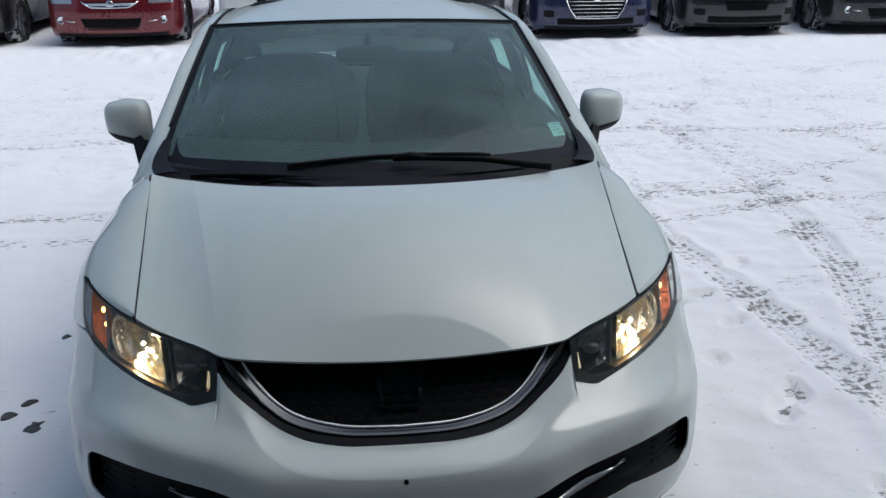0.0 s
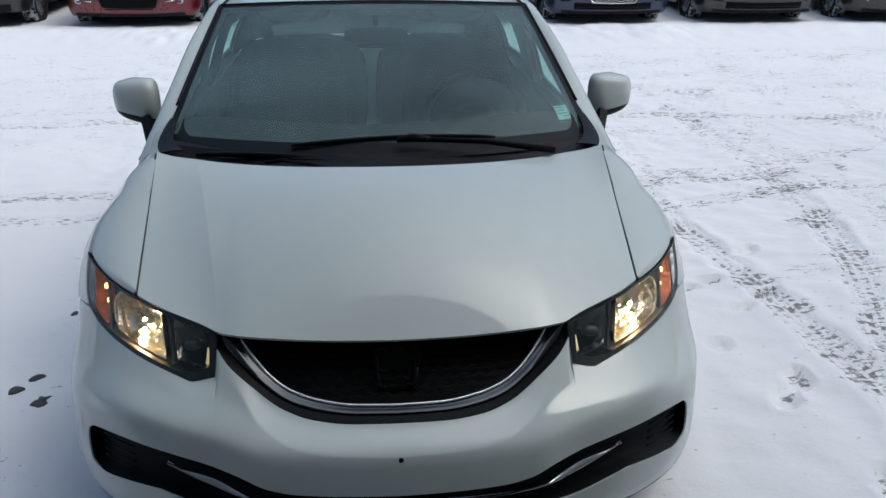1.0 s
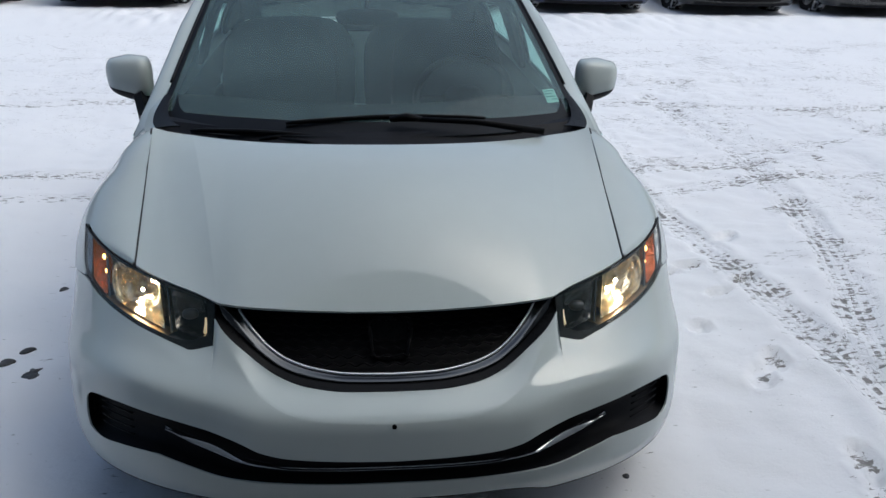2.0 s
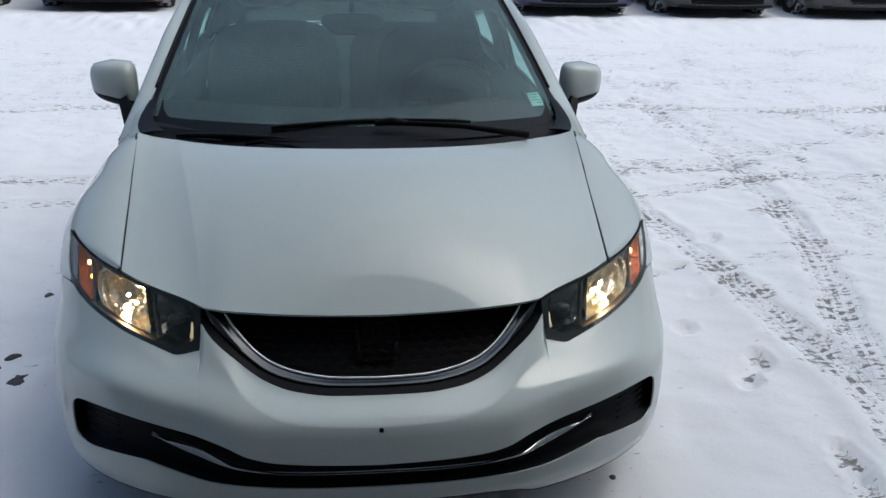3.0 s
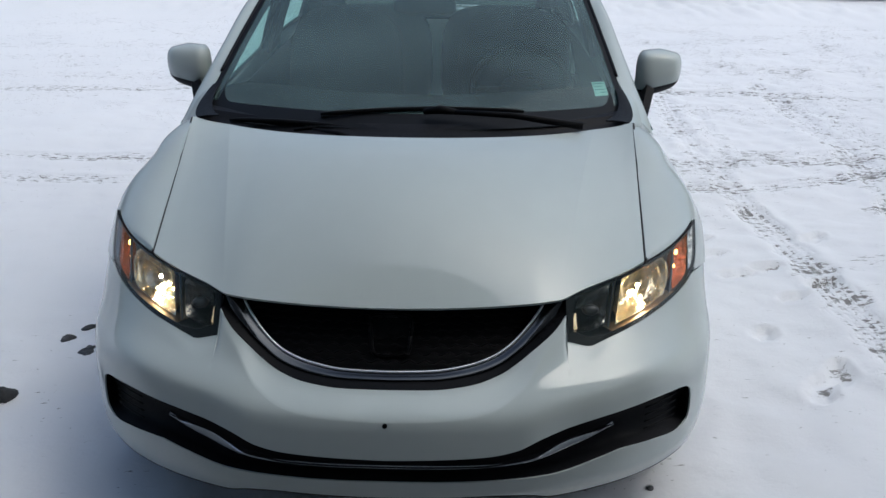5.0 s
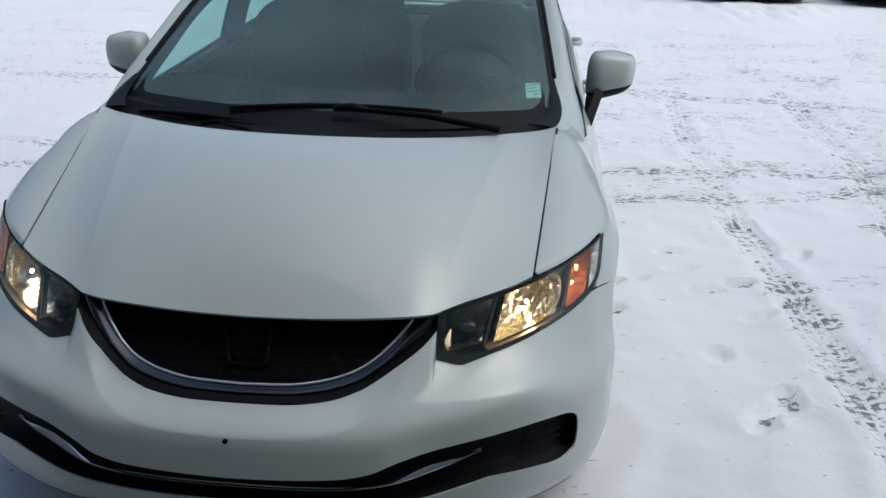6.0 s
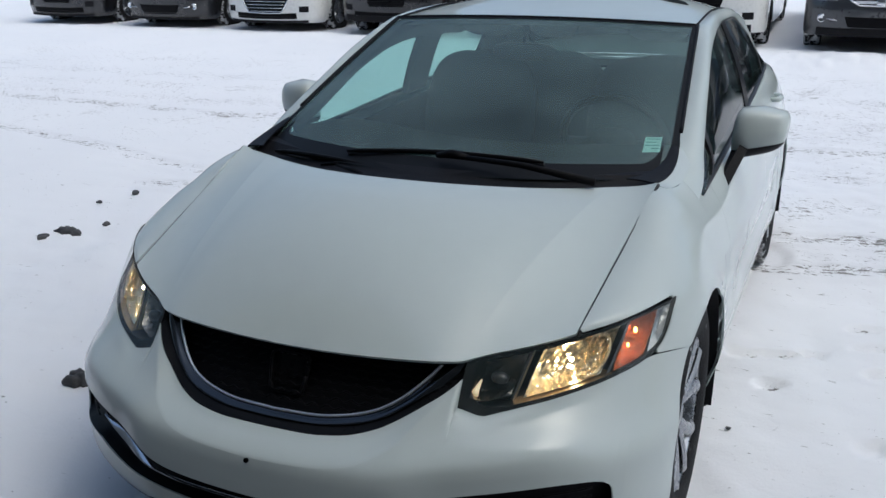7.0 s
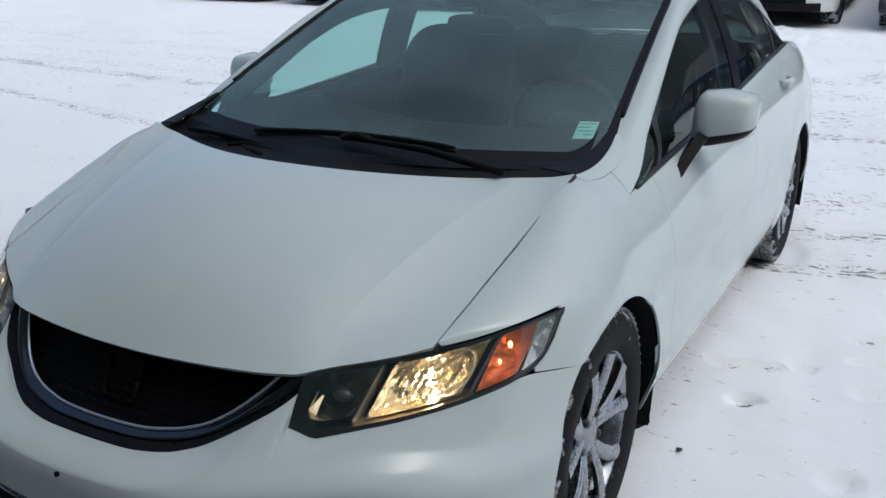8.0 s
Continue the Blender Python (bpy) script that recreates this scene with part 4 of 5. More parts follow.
both("sill", patch(lambda y, r: (0.802 - 0.03 * r - 0.03 * r * r, y, 0.212 - 0.05 * r), lin(1.314, 3.25, 20), lin(0, 1, 5)), PAINT, sedan, "white sill under the doors", ref=SEDAN_MID, thick=0.008)
quarter = merge(side_patch(lin(3.4236, 3.955, 26) + [3.9605], lambda y: arch_z(y, 0.30), top_fn, RV), side_patch([3.9625] + lin(3.98, 4.54, 16), lambda y: 0.24, top_fn, RV))
both("quarter_panel", quarter, PAINT, sedan, "white rear quarter panel", ref=SEDAN_MID, thick=0.006)
for d in (*front_doors, *rear_doors):
    y = 2.30 if d in front_doors else 3.24
    s = 1 if d in (front_doors[0], rear_doors[0]) else -1
    z = float(rail_top_z(y)) - 0.085
    part("door_handle", tube([(s * (side(yy, z) + dx), yy, z) for yy, dx in ((y - 0.10, 0.0), (y - 0.08, 0.03), (y, 0.036), (y + 0.07, 0.03), (y + 0.09, 0.0))], [0.010, 0.013, 0.014, 0.013, 0.010], 10), PAINT, d, "white pull handle")

# ---- roof, pillars, glass ----
def shield(u, v):
    """The windshield: u across from -1 to 1, v from the cowl to the roof."""
    xb, xt = 0.685 * u, 0.592 * u
    a = Vector((xb, 1.00 + 0.52 * xb * xb, 0.886 - 0.002 * u * u))
    b = Vector((xt, 2.005 + 0.26 * xt * xt, 1.282 - 0.05 * xt * xt))
    p = a.lerp(b, v)
    p.z += 0.055 * v * (1 - v) * (1 - 0.3 * u * u)
    return p


rail_x = curve([(1.245, 0.764), (1.45, 0.735), (1.75, 0.694), (2.05, 0.657), (2.6, 0.628), (3.1, 0.632), (3.45, 0.662), (3.72, 0.706)])
rail_z = curve([(1.245, 0.829), (1.32, 0.862), (1.45, 0.940), (1.65, 1.045), (1.85, 1.145), (2.05, 1.212), (2.35, 1.262), (2.75, 1.272), (3.1, 1.232), (3.45, 1.125), (3.72, 0.990)])


def roof_edge(y):
    """The inner edge of the pillars and the roof rail."""
    if y < 2.10:
        v = (y - 1.245) / (2.10 - 1.245)
        return shield(1, min(max(v, 0), 1))
    t = (y - 2.10)
    if y < 3.25:
        return Vector((0.592 - 0.01 * math.sin(t * 2.7), y, 1.265 + 0.040 * math.sin(math.pi * min(t, 1.15) / 1.15)))
    k = (y - 3.25) / (3.95 - 3.25)
    return Vector((0.592 - 0.02 * k, y, 1.265 - 0.28 * k ** 1.25))


def pillar(y, r):
    a = Vector((float(rail_x(y)), y, float(rail_z(y))))
    b = roof_edge(y)
    p = a.lerp(b, r)
    p += Vector((0.45, 0, 0.7)) * 0.022 * math.sin(math.pi * r)
    if y < 1.50:
        # the foot of the pillar flows out of the fender
        z = 0.829 + (0.888 - 0.829) * r
        foot = Vector((side(PILLAR_Y, z), y, z + float(rail_z(y)) - 0.829))
        p = foot.lerp(p, float(smooth(1.246, 1.46, y)))
    return tuple(p)


both("roof_pillar", patch(pillar, lin(1.246, 3.72, 70), lin(0, 1, 9)), PAINT, sedan, "white roof pillar and side rail", ref=SEDAN_MID, thick=0.012)


def roof_pt(u, y):
    e = roof_edge(y)
    yy = y - 0.10 * (1 - u * u) * (1 - smooth(2.1, 2.6, y)) if y < 2.6 else y
    return (e.x * u * 0.985, yy, e.z - 0.004 + (0.022 + 0.055 * smooth(2.1, 2.75, y)) * (1 - abs(u) ** 2.4))


part("roof", patch(roof_pt, lin(-1, 1, 33), lin(2.103, 3.25, 28)), PAINT, sedan, "white roof panel", ref=SEDAN_MID, thick=0.01)
both("roof_gutter", tube([(lambda e: (e.x - 0.004, yy, e.z + 0.002))(roof_edge(yy)) for yy in lin(2.12, 3.24, 24)], 0.0035, 6), BLACK_PLASTIC, sedan, "black roof gutter strip")
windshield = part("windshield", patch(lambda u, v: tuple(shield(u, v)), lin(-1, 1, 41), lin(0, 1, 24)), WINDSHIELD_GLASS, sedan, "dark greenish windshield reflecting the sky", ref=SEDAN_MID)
windshield.visible_shadow = False


def band(u0, u1, v0, v1, n, m, off=-0.002):
    def fn(u, v):
        p = shield(u, v)
        return (p.x, p.y, p.z - off)
    return patch(fn, lin(u0, u1, n), lin(v0, v1, m))


FRIT = mat("black_frit", (0.008, 0.009, 0.011), 0.5, spec=0.12, noise_scale=20, vary=0.2)
part("frit_border", merge(band(-1, 1, 0, 0.075, 41, 4), band(-1, 1, 0.982, 1, 41, 3), band(-1, -0.972, 0.075, 0.982, 4, 16), band(0.972, 1, 0.075, 0.982, 4, 16),
     *[patch(lambda a, r: (lambda p: (p.x, p.y, p.z + 0.002))(shield(sx * (0.86 + 0.082 * (math.cos(a) + r * (1 - math.cos(a)))), 0.20 - 0.127 * (math.sin(a) + r * (1 - math.sin(a))))), lin(0, math.pi / 2, 9), lin(0, 1, 3)) for sx in (-1, 1)]), FRIT, windshield, "black border of the glass", ref=SEDAN_MID)
def on_shield(u, v, off):
    p = shield(u, v)
    return (p.x, p.y - 0.35 * off, p.z + 0.93 * off)
sticker = part("sticker", patch(lambda u, v: on_shield(u, v, -0.002), lin(0.862, 0.930, 5), lin(0.140, 0.221, 4)), STICKER, windshield, "small pale green sticker", ref=SEDAN_MID, flat=True)
for k, (a, b) in enumerate(((0.867, 0.924), (0.867, 0.909), (0.867, 0.924), (0.894, 0.924))):
    v = 0.210 - 0.017 * k
    part("sticker_line", patch(lambda u, w: on_shield(u, w, -0.0005), lin(a, b, 4), [v - 0.004, v + 0.001]), STICKER_INK, sticker, ref=SEDAN_MID, flat=True)
part("shield_molding", tube([tuple(shield(u, 1.004) + Vector((0, 0, 0.001))) for u in lin(-1, 1, 41)], 0.006, 6), BLACK_PLASTIC, windshield, "black rubber moulding")
both("pillar_molding", tube([tuple(shield(1.0, v) + Vector((0.002, 0, 0.002))) for v in lin(0.24, 1, 24)], 0.006, 6), BLACK_PLASTIC, windshield, "black rubber moulding")
part("cowl", patch(lambda u, r: tuple(hood_rear(abs(u)).lerp(Vector((0.667 * abs(u), 1.09 + 0.42 * (0.66 * u) ** 2, 0.905)), r) * 1.0 + Vector((0, 0, -0.022 * math.sin(math.pi * min(1, r * 1.4)) - 0.004 * (1 - r)))) if u >= 0 else
     tuple(Vector((-1, 1, 1)) * (hood_rear(abs(u)).lerp(Vector((0.667 * abs(u), 1.09 + 0.42 * (0.66 * u) ** 2, 0.905)), r) + Vector((0, 0, -0.022 * math.sin(math.pi * min(1, r * 1.4)) - 0.004 * (1 - r))))),
     lin(-1.0, 1.0, 45), lin(0, 1, 8)), BLACK_PLASTIC, sedan, "black plastic cowl panel with fine vents", ref=(0, 1.2, 0.3), thick=0.004)

# the white foot of each pillar rounds off the corner of the cowl
def bezier(a, b, c, t):
    return a * (1 - t) ** 2 + b * 2 * t * (1 - t) + c * t * t


def corner_outer(t, out=0.0):
    return bezier(Vector((0.655 + out, 1.102, 0.892)), Vector((0.704 + out, 1.200, 0.891)), shield(1.003, 0.15) + Vector((out, 0, 0.001)), t)


def corner_fill(t, r):
    edge = bezier(Vector((0.690, 1.108, 0.886)), Vector((0.740, 1.245, 0.862)), shield(1.06, 0.24) - Vector((0, 0, 0.010)), t)
    return tuple(corner_outer(t).lerp(edge, r) + Vector((0, 0, 0.003)) * (1 - r * r))


def corner_cap(t, r):
    inner = bezier(Vector((0.585, 1.085, 0.902)), Vector((0.662, 1.215, 0.898)), shield(0.970, 0.15) + Vector((0, 0, 0.001)), t)
    return tuple(corner_outer(t, 0.002).lerp(inner, r) + Vector((0, 0, 0.007 + 0.002 * math.sin(math.pi * r))))


both("pillar_foot", patch(corner_fill, lin(0, 1, 19), lin(0, 1, 7)), PAINT, sedan, "white rounded foot of the pillar", ref=(0, 1.2, 0.2), thick=0.006)
both("cowl_corner", patch(corner_cap, lin(0, 1, 19), lin(0, 1, 7)), BLACK_PLASTIC, sedan, "black plastic corner of the cowl", ref=(0, 1.2, 0.2), thick=0.004)

# fine vent teeth along the cowl
part("cowl_vents", merge(*[box(x, float(hood_rear(abs(x) / 0.667).y) + 0.018, float(hood_rear(abs(x) / 0.667).z) - 0.006, 0.006, 0.022, 0.008) for x in lin(-0.36, 0.36, 73)]), BLACK_PLASTIC, sedan, "comb of fine cowl vents", flat=True)


def wiper(p0, p1, pivot, knee, joint=1.0):
    """A blade with its arm; the blade from p0 to p1, the arm from pivot to knee."""
    P0, P1 = Vector(p0), Vector(p1)
    mid = (P0 + P1) / 2
    w = part("wiper", tube([tuple(P0.lerp(P1, t) + Vector((0, 0, 0.012 * math.sin(math.pi * t)))) for t in lin(0, 1, 15)], [0.004] + [0.0075] * 13 + [0.004], 6), WIPER_BLACK, sedan, "black windshield wiper")
    part("wiper_arm", tube([pivot, tuple(Vector(pivot).lerp(Vector(knee), 0.5) + Vector((0, -0.004, 0.018))), tuple(Vector(knee) + Vector((0, 0, 0.014)))], [0.012, 0.009, 0.007], 8), WIPER_BLACK, w)
    part("blade_joint", tube([tuple(Vector(knee) + Vector((-0.05, 0, 0.012))), tuple(Vector(knee) + Vector((0, -0.002, 0.020))), tuple(Vector(knee) + Vector((0.05, 0, 0.012)))], [0.008 * joint, 0.014 * joint, 0.008 * joint], 8), WIPER_BLACK, w)
    part("rubber", tube([tuple(P0.lerp(P1, t) + Vector((0, 0.006, -0.008))) for t in lin(0, 1, 9)], 0.004, 4), RUBBER, w)


wiper(on_shield(-0.40, 0.040, 0.016), on_shield(0.50, 0.060, 0.016), (0.51, 1.035, 0.900), on_shield(0.13, 0.048, 0.016))
wiper((-0.56, 1.115, 0.888), (-0.05, 1.00, 0.872), (-0.12, 0.965, 0.850), (-0.30, 1.045, 0.862), 0.45)

# ---- side windows ----
def pane_pt(y, r, inset=0.0):
    a = Vector((float(rail_top_x(y)) - 0.006, y, float(rail_top_z(y)) + 0.004))
    b = Vector((float(rail_x(y)) - 0.004, y, float(rail_z(y)) - 0.004))
    p = a.lerp(b, r)
    return (p.x + 0.012 * math.sin(math.pi * r) - inset, p.y, p.z)


SEALS = mat("window_seal", (0.015, 0.015, 0.016), 0.45, noise_scale=20, vary=0.2)
for d, y0, y1 in ((0, 1.50, 2.462), (0, 1.285, 1.478), (1, 2.565, 3.32), (1, 3.345, 3.70)):
    for s in (0, 1):
        door = (front_doors, rear_doors)[d][s]
        g = patch(pane_pt, lin(y0, y1, 20), lin(0, 1, 8))
        pane = part("window", g if s == 0 else mirrored(g), SIDE_GLASS if y1 < 3.5 else REAR_GLASS, door, "dark tinted side window", ref=SEDAN_MID)
        pane.visible_shadow = False
for s in (0, 1):
    f = (lambda g: g) if s == 0 else mirrored
    part("belt_trim", f(tube([(float(rail_top_x(y)) - 0.005, y, float(rail_top_z(y)) + 0.005) for y in lin(1.30, 3.71, 40)], 0.009, 6)), SEALS, front_doors[s], "black trim strip under the windows")
    part("window_trim", f(tube([(float(rail_x(y)) - 0.008, y, float(rail_z(y)) - 0.006) for y in lin(1.275, 3.71, 50)], 0.009, 6)), SEALS, front_doors[s], "black window frame")
    part("window_divider", f(patch(lambda y, r: pane_pt(y + 0.05 * r, r, -0.003), lin(1.462, 1.50, 4), lin(0, 1, 6))), SEALS, front_doors[s], ref=SEDAN_MID, thick=0.012)
    part("door_pillar", f(patch(lambda y, r: pane_pt(y - 0.02 * r, r, -0.003), lin(2.46, 2.57, 5), lin(0, 1, 6))), BLACK_GLOSS, front_doors[s], "gloss black door pillar", ref=SEDAN_MID, thick=0.012)
    part("window_divider", f(patch(lambda y, r: pane_pt(y, r, -0.003), lin(3.312, 3.352, 4), lin(0, 1, 6))), SEALS, rear_doors[s], ref=SEDAN_MID, thick=0.012)
    part("door_card", f(patch(lambda y, r: (side(y, 0.3 + (float(rail_top_z(y)) - 0.3) * r) - 0.06 - 0.01 * r, y, 0.3 + (float(rail_top_z(y)) - 0.31) * r), lin(1.25, 3.7, 20), lin(0, 0.97, 8))), INTERIOR, front_doors[s], "dark inner door panel", ref=SEDAN_MID)
    part("quarter_trim", f(patch(lambda y, r: tuple(Vector((float(rail_top_x(y)) - 0.035, y, float(rail_top_z(y)) - 0.01)).lerp(roof_edge(y) + Vector((-0.025, 0, -0.012)), r)), lin(3.33, 3.94, 14), lin(0, 1, 5))), INTERIOR, sedan, "dark inner quarter trim", ref=SEDAN_MID)
    part("pillar_trim", f(patch(lambda y, r: (lambda p: (p[0] - 0.022, p[1], p[2] - 0.018))(pillar(y, r)), lin(1.3, 3.7, 40), lin(-0.05, 1.05, 5))), INTERIOR, sedan, "dark inner pillar trim", ref=SEDAN_MID)
    part("rail_trim", f(patch(lambda y, r: (float(rail_x(y)) - 0.022 - 0.030 * math.sin(math.pi * r) - 0.010 * r, y + 0.02 * r, float(rail_z(y)) + 0.010 - (0.070 + 0.030 * float(smooth(2.0, 2.5, y))) * r), lin(1.42, 3.7, 40), lin(0, 1, 7))), INTERIOR, sedan, "dark inner roof rail", ref=SEDAN_MID, thick=0.006)
    part("belt_post", f(patch(lambda y, r: (lambda p: (p[0] - 0.035, p[1], p[2]))(pane_pt(y - 0.02 * r, r)), lin(2.40, 2.60, 6), lin(0, 1, 6))), INTERIOR, sedan, "dark inner door post", ref=SEDAN_MID, thick=0.02)
    part("quarter_post", f(patch(lambda y, r: (lambda p: (p[0] - 0.03, p[1], p[2]))(pane_pt(y - 0.02 * r, r)), lin(3.20, 3.72, 6), lin(0, 1, 6))), INTERIOR, sedan, "dark inner rear post", ref=SEDAN_MID, thick=0.02)

# ---- mirrors ----
def wing_mirror(s):
    f = (lambda g: g) if s > 0 else mirrored
    c = (0.868, 1.788, 0.956)
    def shell(z0, z1, grow):
        v, n, m = [], 36, 12
        for i in range(n):
            a = 2 * math.pi * i / n
            for j in range(m):
                t = z0 + (z1 - z0) * j / (m - 1)
                w = max(1 - abs(t) ** 3.6, 0.0) ** (1 / 3.6)
                ca, sa = math.cos(a), math.sin(a)
                # boxy, leaning back at the top, lower at its outer end
                rx = 0.084 * math.copysign(abs(ca) ** 0.60, ca) * w * grow
                ry = (0.080 if sa < 0 else 0.045) * math.copysign(abs(sa) ** 0.62, sa) * w * grow
                k = rx / 0.084
                v.append((c[0] + rx + 0.006 * t, c[1] + ry + 0.026 * k + 0.018 * max(t, 0), c[2] + 0.078 * t * (1 - 0.13 * k) + (0.010 * k if t < 0 else 0.002 * k)))
        return v, grid_faces(n, m, True)
    top = part("mirror", f(shell(-0.62, 1.0, 1.0)), PAINT, front_doors[0 if s > 0 else 1], "white door mirror with black underside")
    part("mirror_base", f(shell(-1.0, -0.58, 1.012)), BLACK_PLASTIC, top, "black lower housing")
    part("mirror_foot", f(patch(lambda k, r: tuple(Vector((0.800, 1.58 + 0.17 * k, 0.800 + 0.075 * k)).lerp(Vector((0.840, 1.68 + 0.11 * k, 0.905)), r)), lin(0, 1, 5), lin(0, 1, 5))), BLACK_PLASTIC, top, ref=SEDAN_MID, thick=0.03)
    part("mirror_glass", f(patch(lambda a, b: (c[0] - 0.062 + 0.124 * a, c[1] + 0.040 + 0.02 * a, c[2] - 0.036 + 0.076 * b), lin(0, 1, 3), lin(0, 1, 3))), CHROME, top, ref=(c[0] * s, 1.5, 0.97))


wing_mirror(1)
wing_mirror(-1)

# ---- rear end ----
def rear_glass(u, v):
    a, b = roof_edge(3.25), roof_edge(3.95)
    x = (a.x + (b.x - a.x) * v) * u
    return (x, 3.25 + 0.70 * v + 0.05 * (1 - u * u) * (v - 0.2), a.z + (b.z - a.z) * v + 0.02 * (1 - u * u) + 0.02 * math.sin(math.pi * v))


rw = part("rear_window", patch(rear_glass, lin(-1, 1, 17), lin(-0.03, 1, 10)), REAR_GLASS, sedan, "tinted rear window", ref=SEDAN_MID)
rw.visible_shadow = False
part("trunk_lid", patch(lambda u, y: ((float(rail_top_x(y)) - 0.002) * u, y, float(rail_top_z(y)) + 0.018 * (1 - u * u)), lin(-1, 1, 21), lin(3.86, 4.53, 14)), PAINT, sedan, "white trunk lid", ref=SEDAN_MID, thick=0.01)
part("rear_deck", patch(lambda u, y: ((float(rail_top_x(y)) - 0.01) * u, y, float(rail_top_z(y)) - 0.01), lin(-1, 1, 9), lin(3.50, 3.88, 5)), INTERIOR, sedan, "dark rear parcel shelf", ref=SEDAN_MID, thick=0.01)
rear = part("rear_bumper", patch(lambda u, z: (side(4.54, z) * u, 4.545 + 0.03 * (1 - u * u) + 0.04 * math.exp(-((z - 0.5) / 0.12) ** 2), z), lin(-1, 1, 21), lin(0.25, 0.93, 14)), PAINT, sedan, "white rear bumper", ref=SEDAN_MID, thick=0.01)
for s in (-1, 1):
    part("tail_lamp", patch(lambda a, z: (s * (side(4.38 + 0.15 * a, z) + 0.003), 4.38 + 0.15 * a, z), lin(0, 1, 6), lin(0.74, 0.88, 6)), mat("red_lens", (0.35, 0.01, 0.01), 0.15, coat=1), rear, "red tail lamp", ref=SEDAN_MID, thick=0.01)
part("underbody", merge(box(0, 2.3, 0.215, 1.30, 3.9, 0.04), box(0, 0.55, 0.42, 1.0, 0.30, 0.30)), BLACK_PLASTIC, sedan, "dark underbody")
part("firewall", box(0, 1.16, 0.56, 1.30, 0.03, 0.50), BLACK_PLASTIC, sedan)

# ---- wheels ----
SNOWY_RUBBER = mat("snowy_tread", (0.26, 0.26, 0.265), 0.8, noise_scale=11, vary=1.0, bump=0.5, bump_scale=90)


def tread_blocks(n, rows):
    """Raised tread blocks round a tyre."""
    geos = []
    for row in range(rows):
        x = -0.075 + 0.15 * row / (rows - 1)
        for i in range(n):
            a = 2 * math.pi * (i + 0.5 * (row % 2)) / n
            geos.append(moved(box(0, 0, 0, 0.024, 0.019, 0.008), Matrix.Rotation(a, 4, "X") @ pose(x, 0, 0.3125, 0, 0, 18 if row < rows / 2 else -18)))
    return merge(*geos)


def build_wheel(parent, x, y, z, s, r_tyre=0.313, r_rim=0.214):
    w = new("wheel")
    w.parent = parent
    w.location = (x, y, z)
    if s < 0:
        w.rotation_euler = (0, 0, math.pi)
    k = r_tyre / 0.313
    ry = r_rim
    part("tyre", lathe([(ry - 0.004, -0.085), (ry + 0.012, -0.094), (0.265 * k, -0.102), (0.295 * k, -0.096), (0.309 * k, -0.078), (0.309 * k, 0.078), (0.297 * k, 0.094), (0.275 * k, 0.101), (0.250 * k, 0.099), (ry + 0.010, 0.094), (ry - 0.004, 0.085)], 72), TYRE, w, "black tyre with packed snow")
    part("rim", lathe([(ry, -0.085), (ry - 0.02, -0.06), (ry - 0.03, 0.0), (ry - 0.022, 0.05), (ry - 0.008, 0.080), (ry + 0.002, 0.088), (ry + 0.004, 0.082)], 60), RIM, w, "silver alloy rim")
    part("brake_disc", lathe([(0.0, 0.0), (0.13, 0.0), (0.132, -0.01), (0.0, -0.012)], 32), LAMP_GREY, w)
    part("backing", lathe([(0.0, -0.04), (ry - 0.03, -0.04)], 32), BLACK_PLASTIC, w)
    for i in range(5):
        for side_k in (-1, 1):
            a0 = 2 * math.pi * i / 5 + 0.3
            def spoke(t, q, a0=a0, side_k=side_k):
                # each pair starts as one at the hub and parts like a V towards the rim
                rad = 0.040 + (ry - 0.050) * t
                mid = side_k * (0.20 + 0.10 * t) * (0.5 + 0.5 * t)
                half = min((0.017 + 0.007 * t * t) / rad, 0.34)
                a = a0 + mid + half * q
                face = 0.084 + 0.008 * t - 0.020 * (1 - t) ** 2
                return (face - 0.007 * abs(q) ** 3 - 0.006 * max(0, -q * side_k), rad * math.cos(a), rad * math.sin(a))
            part("spoke", patch(spoke, lin(0, 1, 10), lin(-1, 1, 9)), RIM, w, ref=(-1, 0, 0), thick=0.026)
    part("centre_cap", lathe([(0.0, 0.074), (0.022, 0.074), (0.028, 0.070), (0.050, 0.066), (0.056, 0.058), (0.056, 0.03)], 32), RIM, w, "silver centre cap")
    for i in range(5):
        a = 2 * math.pi * (i + 0.5) / 5 + 0.3
        part("lug_nut", moved(lathe([(0.0, 0.012), (0.008, 0.012), (0.010, 0.008), (0.010, -0.01)], 6), pose(0.060, 0.057 * math.cos(a), 0.057 * math.sin(a))), LAMP_GREY, w)
    return w


